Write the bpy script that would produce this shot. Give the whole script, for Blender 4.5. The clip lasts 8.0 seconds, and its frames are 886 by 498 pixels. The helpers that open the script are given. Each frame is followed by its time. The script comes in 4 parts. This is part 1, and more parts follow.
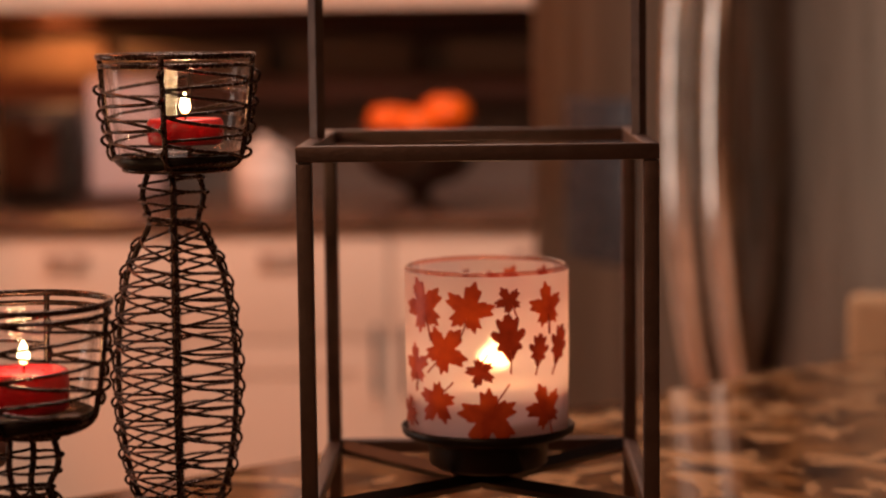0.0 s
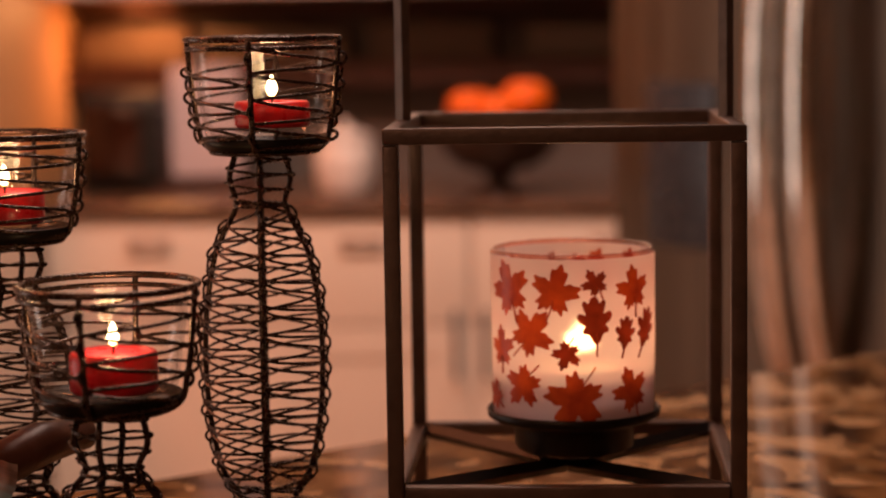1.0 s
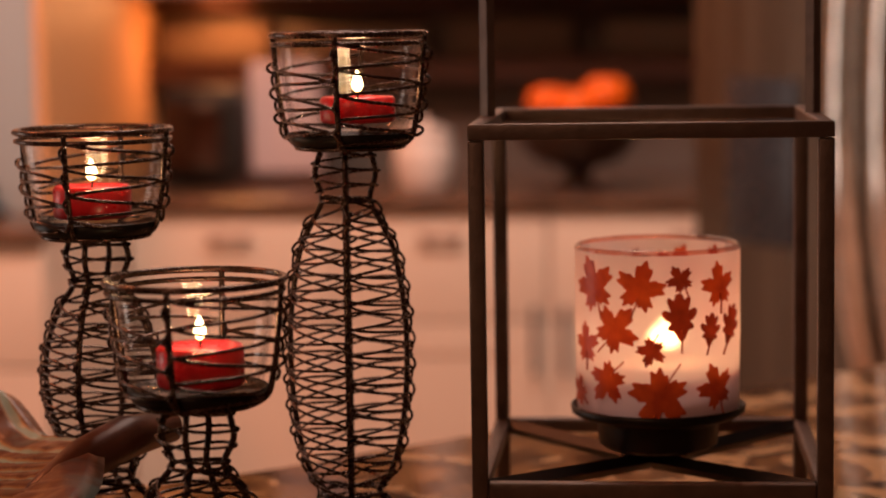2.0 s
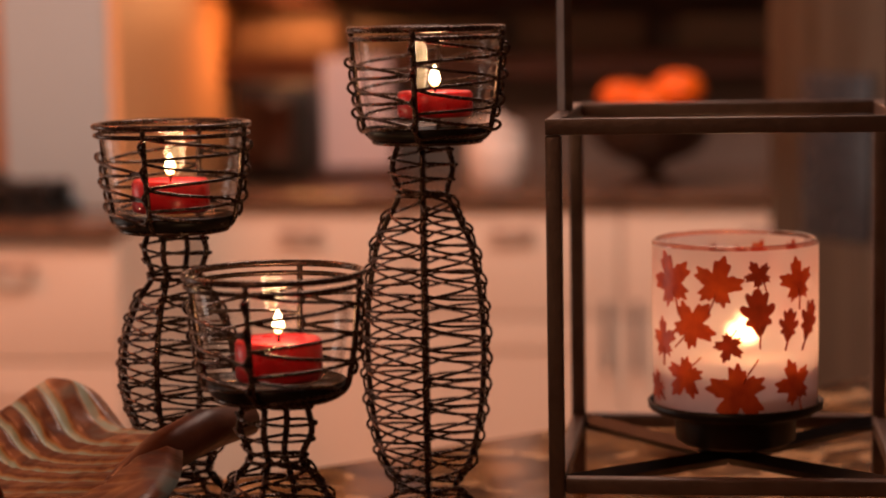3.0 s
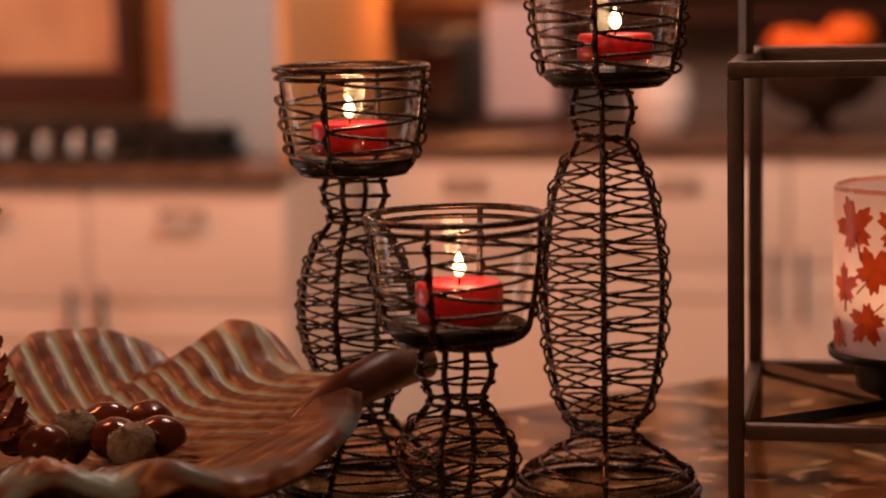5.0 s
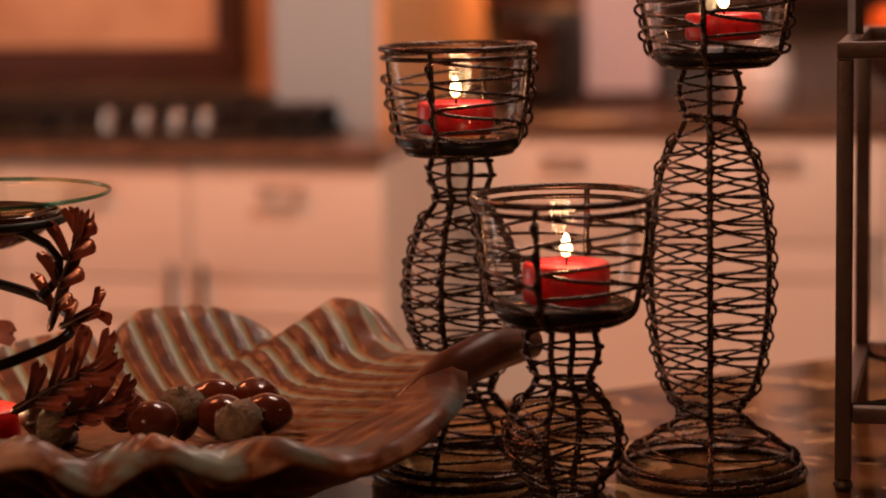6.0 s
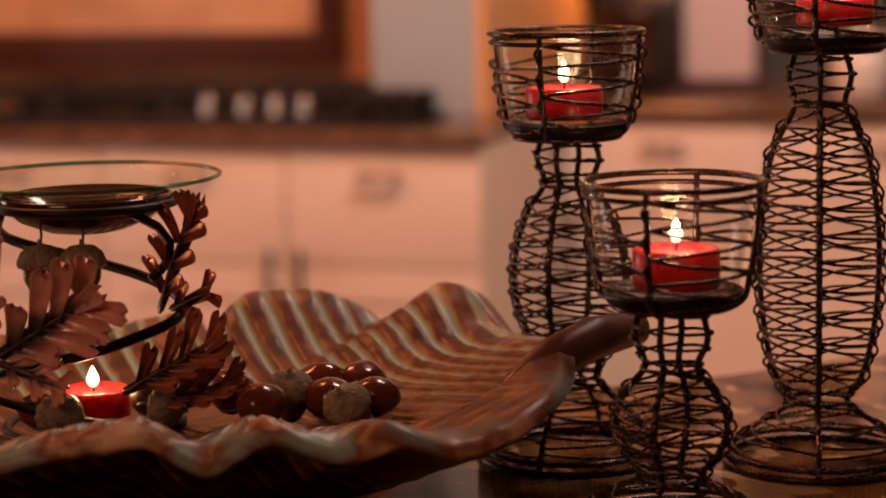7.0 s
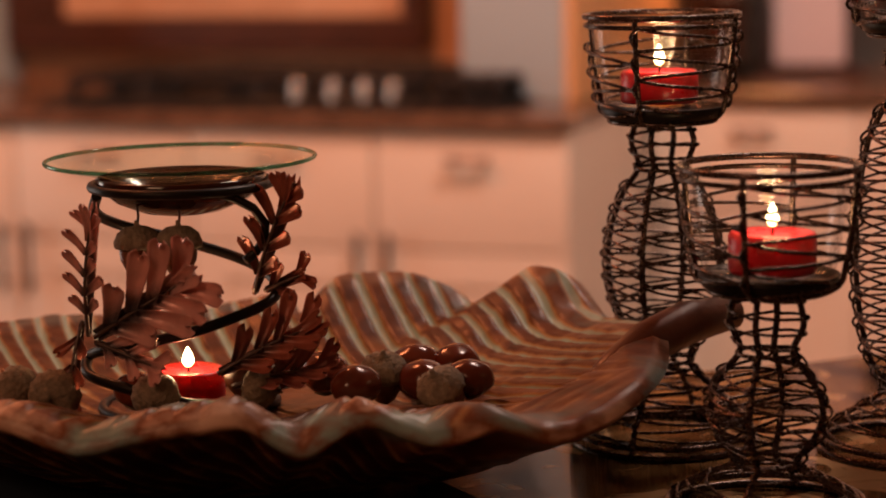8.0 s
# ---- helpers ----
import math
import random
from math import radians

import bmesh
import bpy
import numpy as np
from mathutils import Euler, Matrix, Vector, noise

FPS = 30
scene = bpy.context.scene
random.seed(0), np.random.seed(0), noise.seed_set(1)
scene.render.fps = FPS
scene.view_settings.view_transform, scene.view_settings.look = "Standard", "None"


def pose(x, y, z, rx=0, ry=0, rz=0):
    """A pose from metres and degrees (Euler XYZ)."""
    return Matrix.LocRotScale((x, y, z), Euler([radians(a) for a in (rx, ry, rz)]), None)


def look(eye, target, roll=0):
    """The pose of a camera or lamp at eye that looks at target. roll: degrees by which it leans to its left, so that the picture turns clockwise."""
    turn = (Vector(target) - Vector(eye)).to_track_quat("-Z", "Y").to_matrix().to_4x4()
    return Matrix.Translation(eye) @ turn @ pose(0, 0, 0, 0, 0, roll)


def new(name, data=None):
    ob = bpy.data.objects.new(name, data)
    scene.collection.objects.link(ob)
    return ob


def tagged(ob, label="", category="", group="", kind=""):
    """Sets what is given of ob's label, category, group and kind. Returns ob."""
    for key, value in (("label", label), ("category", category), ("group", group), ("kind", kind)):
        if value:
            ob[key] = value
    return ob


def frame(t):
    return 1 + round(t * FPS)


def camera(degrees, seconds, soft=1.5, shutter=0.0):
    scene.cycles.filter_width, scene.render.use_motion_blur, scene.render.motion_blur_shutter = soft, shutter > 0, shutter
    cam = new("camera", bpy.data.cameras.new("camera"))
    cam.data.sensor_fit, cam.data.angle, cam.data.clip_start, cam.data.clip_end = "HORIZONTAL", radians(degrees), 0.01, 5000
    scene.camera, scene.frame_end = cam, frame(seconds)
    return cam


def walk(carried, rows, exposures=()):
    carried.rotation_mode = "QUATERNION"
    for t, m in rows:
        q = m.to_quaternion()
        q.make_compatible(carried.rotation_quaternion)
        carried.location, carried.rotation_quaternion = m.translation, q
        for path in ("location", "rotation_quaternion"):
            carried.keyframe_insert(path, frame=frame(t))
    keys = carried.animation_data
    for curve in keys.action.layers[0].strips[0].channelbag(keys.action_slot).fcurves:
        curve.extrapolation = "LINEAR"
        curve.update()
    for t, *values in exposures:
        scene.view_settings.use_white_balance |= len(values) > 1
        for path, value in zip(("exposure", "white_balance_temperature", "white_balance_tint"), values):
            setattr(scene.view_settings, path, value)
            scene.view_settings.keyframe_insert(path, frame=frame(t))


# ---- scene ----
cam = camera(23.4, 8.0, 1.8)
cam.data.dof.use_dof = True
cam.data.dof.focus_distance = 1.08
cam.data.dof.aperture_fstop = 5.4
PATH = [
    (0, (0.008, -1.199, 1.214), (-0.039, 0.79, 1.009), -0.7),
    (0.5, (0.005, -1.198, 1.213), (-0.077, 0.789, 0.999), -0.8),
    (1, (0.003, -1.198, 1.212), (-0.116, 0.787, 0.995), -0.9),
    (1.5, (0.0, -1.198, 1.212), (-0.155, 0.784, 0.993), -0.9),
    (3, (-0.006, -1.198, 1.211), (-0.26, 0.773, 0.989), -1.0),
    (3.5, (-0.01, -1.198, 1.211), (-0.296, 0.768, 0.98), -1.0),
    (4, (-0.012, -1.198, 1.209), (-0.335, 0.761, 0.968), -1.0),
    (4.5, (-0.015, -1.197, 1.208), (-0.374, 0.754, 0.954), -1.1),
    (6, (-0.024, -1.198, 1.21), (-0.508, 0.722, 0.923), -1.2),
    (6.5, (-0.028, -1.2, 1.209), (-0.554, 0.708, 0.918), -1.2),
    (7, (-0.032, -1.201, 1.209), (-0.598, 0.694, 0.912), -1.2),
    (7.5, (-0.035, -1.202, 1.208), (-0.638, 0.681, 0.906), -1.2),
    (8, (-0.037, -1.203, 1.208), (-0.677, 0.666, 0.899), -1.2),
]
walk(cam, [(t, look(eye, target, roll)) for t, eye, target, roll in PATH], [(0.0, 0.0), (8.0, 0.0)])

# ---- light ----
world = bpy.data.worlds.new("world")
scene.world = world
world.use_nodes = True
world.node_tree.nodes["Background"].inputs[0].default_value = (0.06, 0.07, 0.09, 1)
world.node_tree.nodes["Background"].inputs[1].default_value = 0.05

COUNTER = 0.92
AMBER = (1.0, 0.35, 0.11)
COOL = (1.0, 0.84, 0.74)


def area(name, at, to, w, h, power, colour):
    lamp = bpy.data.lights.new(name, "AREA")
    lamp.shape, lamp.size, lamp.size_y, lamp.energy, lamp.color = "RECTANGLE", w, h, power, colour
    ob = new(name, lamp)
    ob.matrix_world = look(at, to)
    return ob


area("ceiling_light_cook", (-1.5, 0.6, 2.5), (-1.4, 1.8, 0.7), 0.5, 0.5, 32, (1.0, 0.258, 0.094))
area("ceiling_light_sink", (-0.2, 0.9, 2.5), (-0.3, 2.0, 0.7), 0.5, 0.5, 35, (1.0, 0.69, 0.57))
area("ceiling_light_room", (-1.0, -2.3, 2.35), (-0.35, -0.1, 1.0), 0.8, 0.8, 12.5, (1.0, 0.47, 0.26))
area("under_cabinet_light", (-0.76, 2.54, 1.249), (-0.80, 2.50, 0.95), 0.14, 0.20, 2.3, AMBER)
# added unseen panel, no window there: streaks the fridge handles, cools the pilaster
area("west_fill_light", (-3.3, 0.9, 1.12), (-1.0, 1.9, 1.0), 1.0, 1.7, 15, COOL)
area("hood_light", (-1.45, 2.15, 1.72), (-1.45, 2.30, 0.92), 0.5, 0.1, 3.6, AMBER)


def flame_lamp(at, power):
    lamp = bpy.data.lights.new("flame_light", "POINT")
    lamp.energy, lamp.color, lamp.shadow_soft_size = power, (1.0, 0.56, 0.27), 0.006
    new("flame_light", lamp).location = at


# ---- materials ----
def material(name, colour, rough=0.5, metal=0.0, second=None, scale=20.0, amount=0.6, bump=0.0, bump_scale=None, spec=0.5, rough_var=0.1, detail=6.0, stretch=(1, 1, 1)):
    m = bpy.data.materials.new(name)
    m.use_nodes = True
    n, l = m.node_tree.nodes, m.node_tree.links
    b = n["Principled BSDF"]
    b.inputs["Metallic"].default_value = metal
    b.inputs["Specular IOR Level"].default_value = spec
    tc = n.new("ShaderNodeTexCoord")
    mp = n.new("ShaderNodeMapping")
    mp.inputs["Scale"].default_value = stretch
    l.new(tc.outputs["Object"], mp.inputs["Vector"])
    noi = n.new("ShaderNodeTexNoise")
    noi.inputs["Scale"].default_value = scale
    noi.inputs["Detail"].default_value = detail
    l.new(mp.outputs[0], noi.inputs["Vector"])
    ramp = n.new("ShaderNodeValToRGB")
    ramp.color_ramp.elements[0].position, ramp.color_ramp.elements[1].position = 0.5 - 0.3 * amount, 0.5 + 0.3 * amount
    ramp.color_ramp.elements[0].color = (*(second or [c * 0.8 for c in colour]), 1)
    ramp.color_ramp.elements[1].color = (*colour, 1)
    l.new(noi.outputs["Fac"], ramp.inputs["Fac"])
    l.new(ramp.outputs["Color"], b.inputs["Base Color"])
    rr = n.new("ShaderNodeMapRange")
    rr.inputs["To Min"].default_value, rr.inputs["To Max"].default_value = max(0.02, rough - rough_var), min(1, rough + rough_var)
    n2 = n.new("ShaderNodeTexNoise")
    n2.inputs["Scale"].default_value = scale * 3.1
    l.new(mp.outputs[0], n2.inputs["Vector"])
    l.new(n2.outputs["Fac"], rr.inputs["Value"])
    l.new(rr.outputs[0], b.inputs["Roughness"])
    if bump:
        n3 = n.new("ShaderNodeTexNoise")
        n3.inputs["Scale"].default_value = bump_scale or scale * 4
        n3.inputs["Detail"].default_value = 5
        l.new(mp.outputs[0], n3.inputs["Vector"])
        bp = n.new("ShaderNodeBump")
        bp.inputs["Strength"].default_value = bump
        bp.inputs["Distance"].default_value = 0.002
        l.new(n3.outputs["Fac"], bp.inputs["Height"])
        l.new(bp.outputs[0], b.inputs["Normal"])
    return m


def glass(name, colour=(1, 1, 1), gloss=1.0):
    """Clear thin glass: lets the picture through, mirrors more at a grazing angle."""
    m = bpy.data.materials.new(name)
    m.use_nodes = True
    n, l = m.node_tree.nodes, m.node_tree.links
    t = n.new("ShaderNodeBsdfTransparent")
    t.inputs["Color"].default_value = (*colour, 1)
    g = n.new("ShaderNodeBsdfGlossy")
    g.inputs["Roughness"].default_value = 0.015
    fr = n.new("ShaderNodeLayerWeight")
    p = n.new("ShaderNodeMath")
    p.operation = "POWER"
    p.inputs[1].default_value = 4.0
    l.new(fr.outputs["Facing"], p.inputs[0])
    k = n.new("ShaderNodeMath")
    k.operation = "MULTIPLY_ADD"
    k.inputs[1].default_value, k.inputs[2].default_value = 0.50 * gloss, 0.030 * gloss
    l.new(p.outputs[0], k.inputs[0])
    mx = n.new("ShaderNodeMixShader")
    l.new(k.outputs[0], mx.inputs[0])
    l.new(t.outputs[0], mx.inputs[1]), l.new(g.outputs[0], mx.inputs[2])
    l.new(mx.outputs[0], n["Material Output"].inputs["Surface"])
    return m


def granite():
    m = material("brown_granite", (0.31, 0.16, 0.058), 0.11, 0, (0.026, 0.011, 0.005), 24, 0.40, 0.03, 200, 0.17, 0.03, 9)
    n, l = m.node_tree.nodes, m.node_tree.links
    b = n["Principled BSDF"]
    old = b.inputs["Base Color"].links[0].from_socket
    tc = n.new("ShaderNodeTexCoord")
    v = n.new("ShaderNodeTexNoise")
    v.inputs["Scale"].default_value, v.inputs["Detail"].default_value, v.inputs["Distortion"].default_value = 19, 6, 1.4
    l.new(tc.outputs["Object"], v.inputs["Vector"])
    r = n.new("ShaderNodeValToRGB")
    r.color_ramp.elements[0].position, r.color_ramp.elements[1].position = 0.54, 0.60
    l.new(v.outputs["Fac"], r.inputs["Fac"])
    mix = n.new("ShaderNodeMix")
    mix.data_type = "RGBA"
    l.new(r.outputs["Color"], mix.inputs["Factor"])
    l.new(old, mix.inputs[6])
    mix.inputs[7].default_value = (0.54, 0.35, 0.18, 1)
    l.new(mix.outputs[2], b.inputs["Base Color"])
    return m


def frosted():
    """White frosted glass: diffuse, lets light through, blurs what is behind."""
    m = bpy.data.materials.new("frosted_glass")
    m.use_nodes = True
    n, l = m.node_tree.nodes, m.node_tree.links
    out = n["Material Output"]
    b = n["Principled BSDF"]
    b.inputs["Base Color"].default_value = (0.80, 0.68, 0.80, 1)
    b.inputs["Roughness"].default_value = 0.3
    tr = n.new("ShaderNodeBsdfTranslucent")
    tr.inputs["Color"].default_value = (0.88, 0.72, 0.74, 1)
    rf = n.new("ShaderNodeBsdfRefraction")
    rf.inputs["Color"].default_value = (1, 0.86, 0.66, 1)
    rf.inputs["Roughness"].default_value, rf.inputs["IOR"].default_value = 0.52, 1.22
    noi = n.new("ShaderNodeTexNoise")
    noi.inputs["Scale"].default_value = 900
    bp = n.new("ShaderNodeBump")
    bp.inputs["Strength"].default_value, bp.inputs["Distance"].default_value = 0.08, 0.001
    l.new(noi.outputs["Fac"], bp.inputs["Height"])
    l.new(bp.outputs[0], b.inputs["Normal"])
    m1, m2 = n.new("ShaderNodeMixShader"), n.new("ShaderNodeMixShader")
    m1.inputs[0].default_value = 0.45
    l.new(b.outputs[0], m1.inputs[1]), l.new(tr.outputs[0], m1.inputs[2])
    m2.inputs[0].default_value = 0.32
    l.new(m1.outputs[0], m2.inputs[1]), l.new(rf.outputs[0], m2.inputs[2])
    l.new(m2.outputs[0], out.inputs["Surface"])
    return m


def film(name, colour, dark):
    """Coloured leaf print on glass, which glows a little where light comes through."""
    m = material(name, colour, 0.35, 0, dark, 90, 0.8)
    n, l = m.node_tree.nodes, m.node_tree.links
    b = n["Principled BSDF"]
    tr = n.new("ShaderNodeBsdfTranslucent")
    l.new(b.inputs["Base Color"].links[0].from_socket, tr.inputs["Color"])
    mx = n.new("ShaderNodeMixShader")
    mx.inputs[0].default_value = 0.45
    l.new(b.outputs[0], mx.inputs[1]), l.new(tr.outputs[0], mx.inputs[2])
    l.new(mx.outputs[0], n["Material Output"].inputs["Surface"])
    return m


def wax(name, colour):
    m = material(name, colour, 0.3, 0, [c * 0.75 for c in colour], 60, 0.6)
    b = m.node_tree.nodes["Principled BSDF"]
    b.inputs["Subsurface Weight"].default_value = 0.5
    b.inputs["Subsurface Radius"].default_value = (0.012, 0.003, 0.002)
    b.inputs["Subsurface Scale"].default_value = 1.0
    return m


def flame_mat():
    m = bpy.data.materials.new("candle_flame")
    m.use_nodes = True
    n, l = m.node_tree.nodes, m.node_tree.links
    e = n.new("ShaderNodeEmission")
    tc = n.new("ShaderNodeTexCoord")
    sep = n.new("ShaderNodeSeparateXYZ")
    l.new(tc.outputs["Generated"], sep.inputs[0])
    r = n.new("ShaderNodeValToRGB")
    r.color_ramp.elements[0].color, r.color_ramp.elements[1].color = (1, 0.36, 0.08, 1), (1, 0.72, 0.36, 1)
    r.color_ramp.elements[1].position = 0.35
    l.new(sep.outputs["Z"], r.inputs["Fac"])
    l.new(r.outputs["Color"], e.inputs["Color"])
    e.inputs["Strength"].default_value = 18
    l.new(e.outputs[0], n["Material Output"].inputs["Surface"])
    return m


def glazed():
    """Brown glaze on the ribs of the leaf dish, verdigris and cream in the grooves."""
    m = bpy.data.materials.new("ribbed_glaze")
    m.use_nodes = True
    n, l = m.node_tree.nodes, m.node_tree.links
    b = n["Principled BSDF"]
    at = n.new("ShaderNodeAttribute")
    at.attribute_name = "rib"
    tc = n.new("ShaderNodeTexCoord")
    n1 = n.new("ShaderNodeTexNoise")
    n1.inputs["Scale"].default_value, n1.inputs["Detail"].default_value = 55, 8
    l.new(tc.outputs["Object"], n1.inputs["Vector"])
    add = n.new("ShaderNodeMath")
    add.operation = "MULTIPLY_ADD"
    l.new(n1.outputs["Fac"], add.inputs[0])
    add.inputs[1].default_value = 0.82
    gw = n.new("ShaderNodeMath")
    gw.operation = "MULTIPLY"
    gw.inputs[1].default_value = 0.86
    l.new(at.outputs["Fac"], gw.inputs[0])
    l.new(gw.outputs[0], add.inputs[2])
    r = n.new("ShaderNodeValToRGB")
    els = r.color_ramp.elements
    els[0].position, els[0].color = 0.20, (0.050, 0.014, 0.005, 1)
    els[1].position, els[1].color = 0.68, (0.32, 0.46, 0.39, 1)
    e = els.new(0.33)
    e.color = (0.125, 0.034, 0.010, 1)
    e = els.new(0.48)
    e.color = (0.40, 0.22, 0.075, 1)
    sc = n.new("ShaderNodeMath")
    sc.operation = "MULTIPLY"
    sc.inputs[1].default_value = 1 / 1.5
    l.new(add.outputs[0], sc.inputs[0])
    l.new(sc.outputs[0], r.inputs["Fac"])
    n2 = n.new("ShaderNodeTexNoise")
    n2.inputs["Scale"].default_value, n2.inputs["Detail"].default_value = 16, 10
    l.new(tc.outputs["Object"], n2.inputs["Vector"])
    r2 = n.new("ShaderNodeValToRGB")
    r2.color_ramp.elements[0].position, r2.color_ramp.elements[1].position = 0.62, 0.80
    l.new(n2.outputs["Fac"], r2.inputs["Fac"])
    mx = n.new("ShaderNodeMix")
    mx.data_type = "RGBA"
    l.new(r2.outputs["Color"], mx.inputs["Factor"])
    l.new(r.outputs["Color"], mx.inputs[6])
    mx.inputs[7].default_value = (0.34, 0.16, 0.055, 1)
    l.new(mx.outputs[2], b.inputs["Base Color"])
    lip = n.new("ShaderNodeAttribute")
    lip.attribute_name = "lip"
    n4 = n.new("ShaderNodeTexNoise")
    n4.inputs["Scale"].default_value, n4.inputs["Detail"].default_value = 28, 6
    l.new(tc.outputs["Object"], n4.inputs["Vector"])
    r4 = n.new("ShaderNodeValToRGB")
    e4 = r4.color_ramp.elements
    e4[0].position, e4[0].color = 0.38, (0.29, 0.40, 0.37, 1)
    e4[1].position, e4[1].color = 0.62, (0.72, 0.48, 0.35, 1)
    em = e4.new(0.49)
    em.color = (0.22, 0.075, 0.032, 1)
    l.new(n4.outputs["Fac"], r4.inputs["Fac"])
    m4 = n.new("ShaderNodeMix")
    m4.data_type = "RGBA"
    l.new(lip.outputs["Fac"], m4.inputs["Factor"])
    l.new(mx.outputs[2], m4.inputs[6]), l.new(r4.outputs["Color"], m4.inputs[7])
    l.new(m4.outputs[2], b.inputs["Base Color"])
    b.inputs["Roughness"].default_value = 0.38
    b.inputs["Specular IOR Level"].default_value = 0.28
    bp = n.new("ShaderNodeBump")
    bp.inputs["Strength"].default_value, bp.inputs["Distance"].default_value = 0.3, 0.002
    l.new(n1.outputs["Fac"], bp.inputs["Height"])
    l.new(bp.outputs[0], b.inputs["Normal"])
    return m


def leaf_paint(name, root, tip):
    """Enamel on stamped metal leaves: dark at the root and along the rib, coloured and worn towards the tips."""
    m = material(name, tip, 0.34, 0.25, [c * 0.60 for c in tip], 70, 0.9, 0.25, 260, 0.6)
    n, l = m.node_tree.nodes, m.node_tree.links
    b = n["Principled BSDF"]
    old = b.inputs["Base Color"].links[0].from_socket
    at = n.new("ShaderNodeAttribute")
    at.attribute_name = "tip"
    noi = n.new("ShaderNodeTexNoise")
    noi.inputs["Scale"].default_value = 130
    add = n.new("ShaderNodeMath")
    add.operation = "MULTIPLY_ADD"
    add.inputs[1].default_value = 0.5
    l.new(noi.outputs["Fac"], add.inputs[0]), l.new(at.outputs["Fac"], add.inputs[2])
    r = n.new("ShaderNodeValToRGB")
    r.color_ramp.elements[0].position, r.color_ramp.elements[1].position = 0.38, 0.72
    l.new(add.outputs[0], r.inputs["Fac"])
    mix = n.new("ShaderNodeMix")
    mix.data_type = "RGBA"
    l.new(r.outputs["Color"], mix.inputs["Factor"])
    mix.inputs[6].default_value = (*root, 1)
    l.new(old, mix.inputs[7])
    l.new(mix.outputs[2], b.inputs["Base Color"])
    return m


WIRE = material("dark_bronze_wire", (0.095, 0.060, 0.048), 0.26, 0.75, (0.055, 0.034, 0.027), 160, 0.8)
IRON = material("brown_painted_iron", (0.118, 0.082, 0.070), 0.42, 0.4, (0.078, 0.051, 0.042), 90, 0.8, 0.15, 400)
PAN = material("black_iron_pan", (0.013, 0.010, 0.009), 0.40, 0.3, (0.010, 0.008, 0.007), 90, 0.8, 0.1, 300, 0.25)
CLEAR = glass("clear_glass")
PLATE_GLASS = glass("greenish_glass", (0.93, 0.97, 0.94), 0.40)
PLATE_EDGE = glass("green_glass_edge", (0.30, 0.55, 0.45), 1.3)
LIP = glass("pink_glass_lip", (0.90, 0.62, 0.55), 2.2)
FROST = frosted()
PRINT = film("orange_leaf_print", (0.68, 0.12, 0.022), (0.36, 0.040, 0.014))
PRINT_DARK = film("dark_red_leaf_print", (0.40, 0.055, 0.018), (0.20, 0.028, 0.012))
WAX = wax("red_wax", (0.72, 0.010, 0.020))
WAX_PALE = wax("pale_wax", (0.80, 0.62, 0.58))
FLAME = flame_mat()
WICK = material("burnt_wick", (0.02, 0.015, 0.012), 0.9)
GRANITE = granite()
GLAZE = glazed()
PAINT = material("cream_cabinet_paint", (0.78, 0.68, 0.58), 0.42, 0, (0.70, 0.60, 0.50), 3, 0.9, 0.04, 80)
WALLPAINT = material("warm_wall_paint", (0.50, 0.42, 0.35), 0.7, 0, (0.45, 0.37, 0.31), 2, 0.9, 0.05, 120)
SPLASH = material("tan_stone_backsplash", (0.145, 0.122, 0.108), 0.5, 0, (0.075, 0.062, 0.054), 9, 0.9, 0.1, 60)
PANELTILE = material("beige_tile_panel", (0.62, 0.42, 0.28), 0.45, 0, (0.40, 0.24, 0.14), 7, 0.9, 0.08, 60)
PILASTER = material("pale_grey_paint", (0.35, 0.43, 0.47), 0.6, 0, (0.31, 0.385, 0.42), 2, 0.9, 0.05, 120)
# pilaster return: the amber light on it is mixed into this colour
WARM_RETURN = material("warm_lit_return", (0.80, 0.46, 0.22), 0.45, 0, (0.70, 0.38, 0.17), 10, 0.9, 0.05, 80, stretch=(6, 6, 0.5))
BACKSTONE = material("dark_brown_stone", (0.21, 0.12, 0.075), 0.20, 0, (0.07, 0.038, 0.024), 22, 0.7, 0.03, 200)
DARKWOOD = material("dark_stained_wood", (0.075, 0.026, 0.014), 0.4, 0, (0.036, 0.013, 0.008), 12, 0.9, 0.1, 60, stretch=(1, 6, 6))
FLOORWOOD = material("oak_floor", (0.30, 0.17, 0.09), 0.35, 0, (0.20, 0.11, 0.06), 6, 0.9, 0.05, 60, stretch=(1, 8, 1))
STEEL = material("brushed_stainless_steel", (0.22, 0.172, 0.136), 0.30, 1.0, (0.15, 0.118, 0.092), 30, 0.7, 0.03, 200, stretch=(1, 1, 0.05))
CHROME = material("polished_steel", (0.94, 0.88, 0.82), 0.15, 1.0, None, 30, 0.5)
KNOB = material("satin_steel", (0.62, 0.58, 0.56), 0.24, 1.0, (0.5, 0.46, 0.44), 40, 0.6)
HOB = material("matt_black_hob", (0.009, 0.008, 0.008), 0.6, 0, (0.014, 0.012, 0.011), 40, 0.7, spec=0.2)
BLACK = material("black_enamel", (0.012, 0.011, 0.011), 0.3, 0, (0.02, 0.018, 0.016), 30, 0.7)
CERAMIC = material("white_ceramic", (0.78, 0.72, 0.68), 0.25, 0, (0.70, 0.64, 0.60), 8, 0.8)
PAPER = material("pinkish_white_paper", (0.58, 0.48, 0.49), 0.8, 0, (0.52, 0.43, 0.44), 6, 0.8)
ORANGE = material("orange_peel", (0.95, 0.17, 0.008), 0.4, 0, (0.85, 0.12, 0.006), 40, 0.8, 0.3, 300)
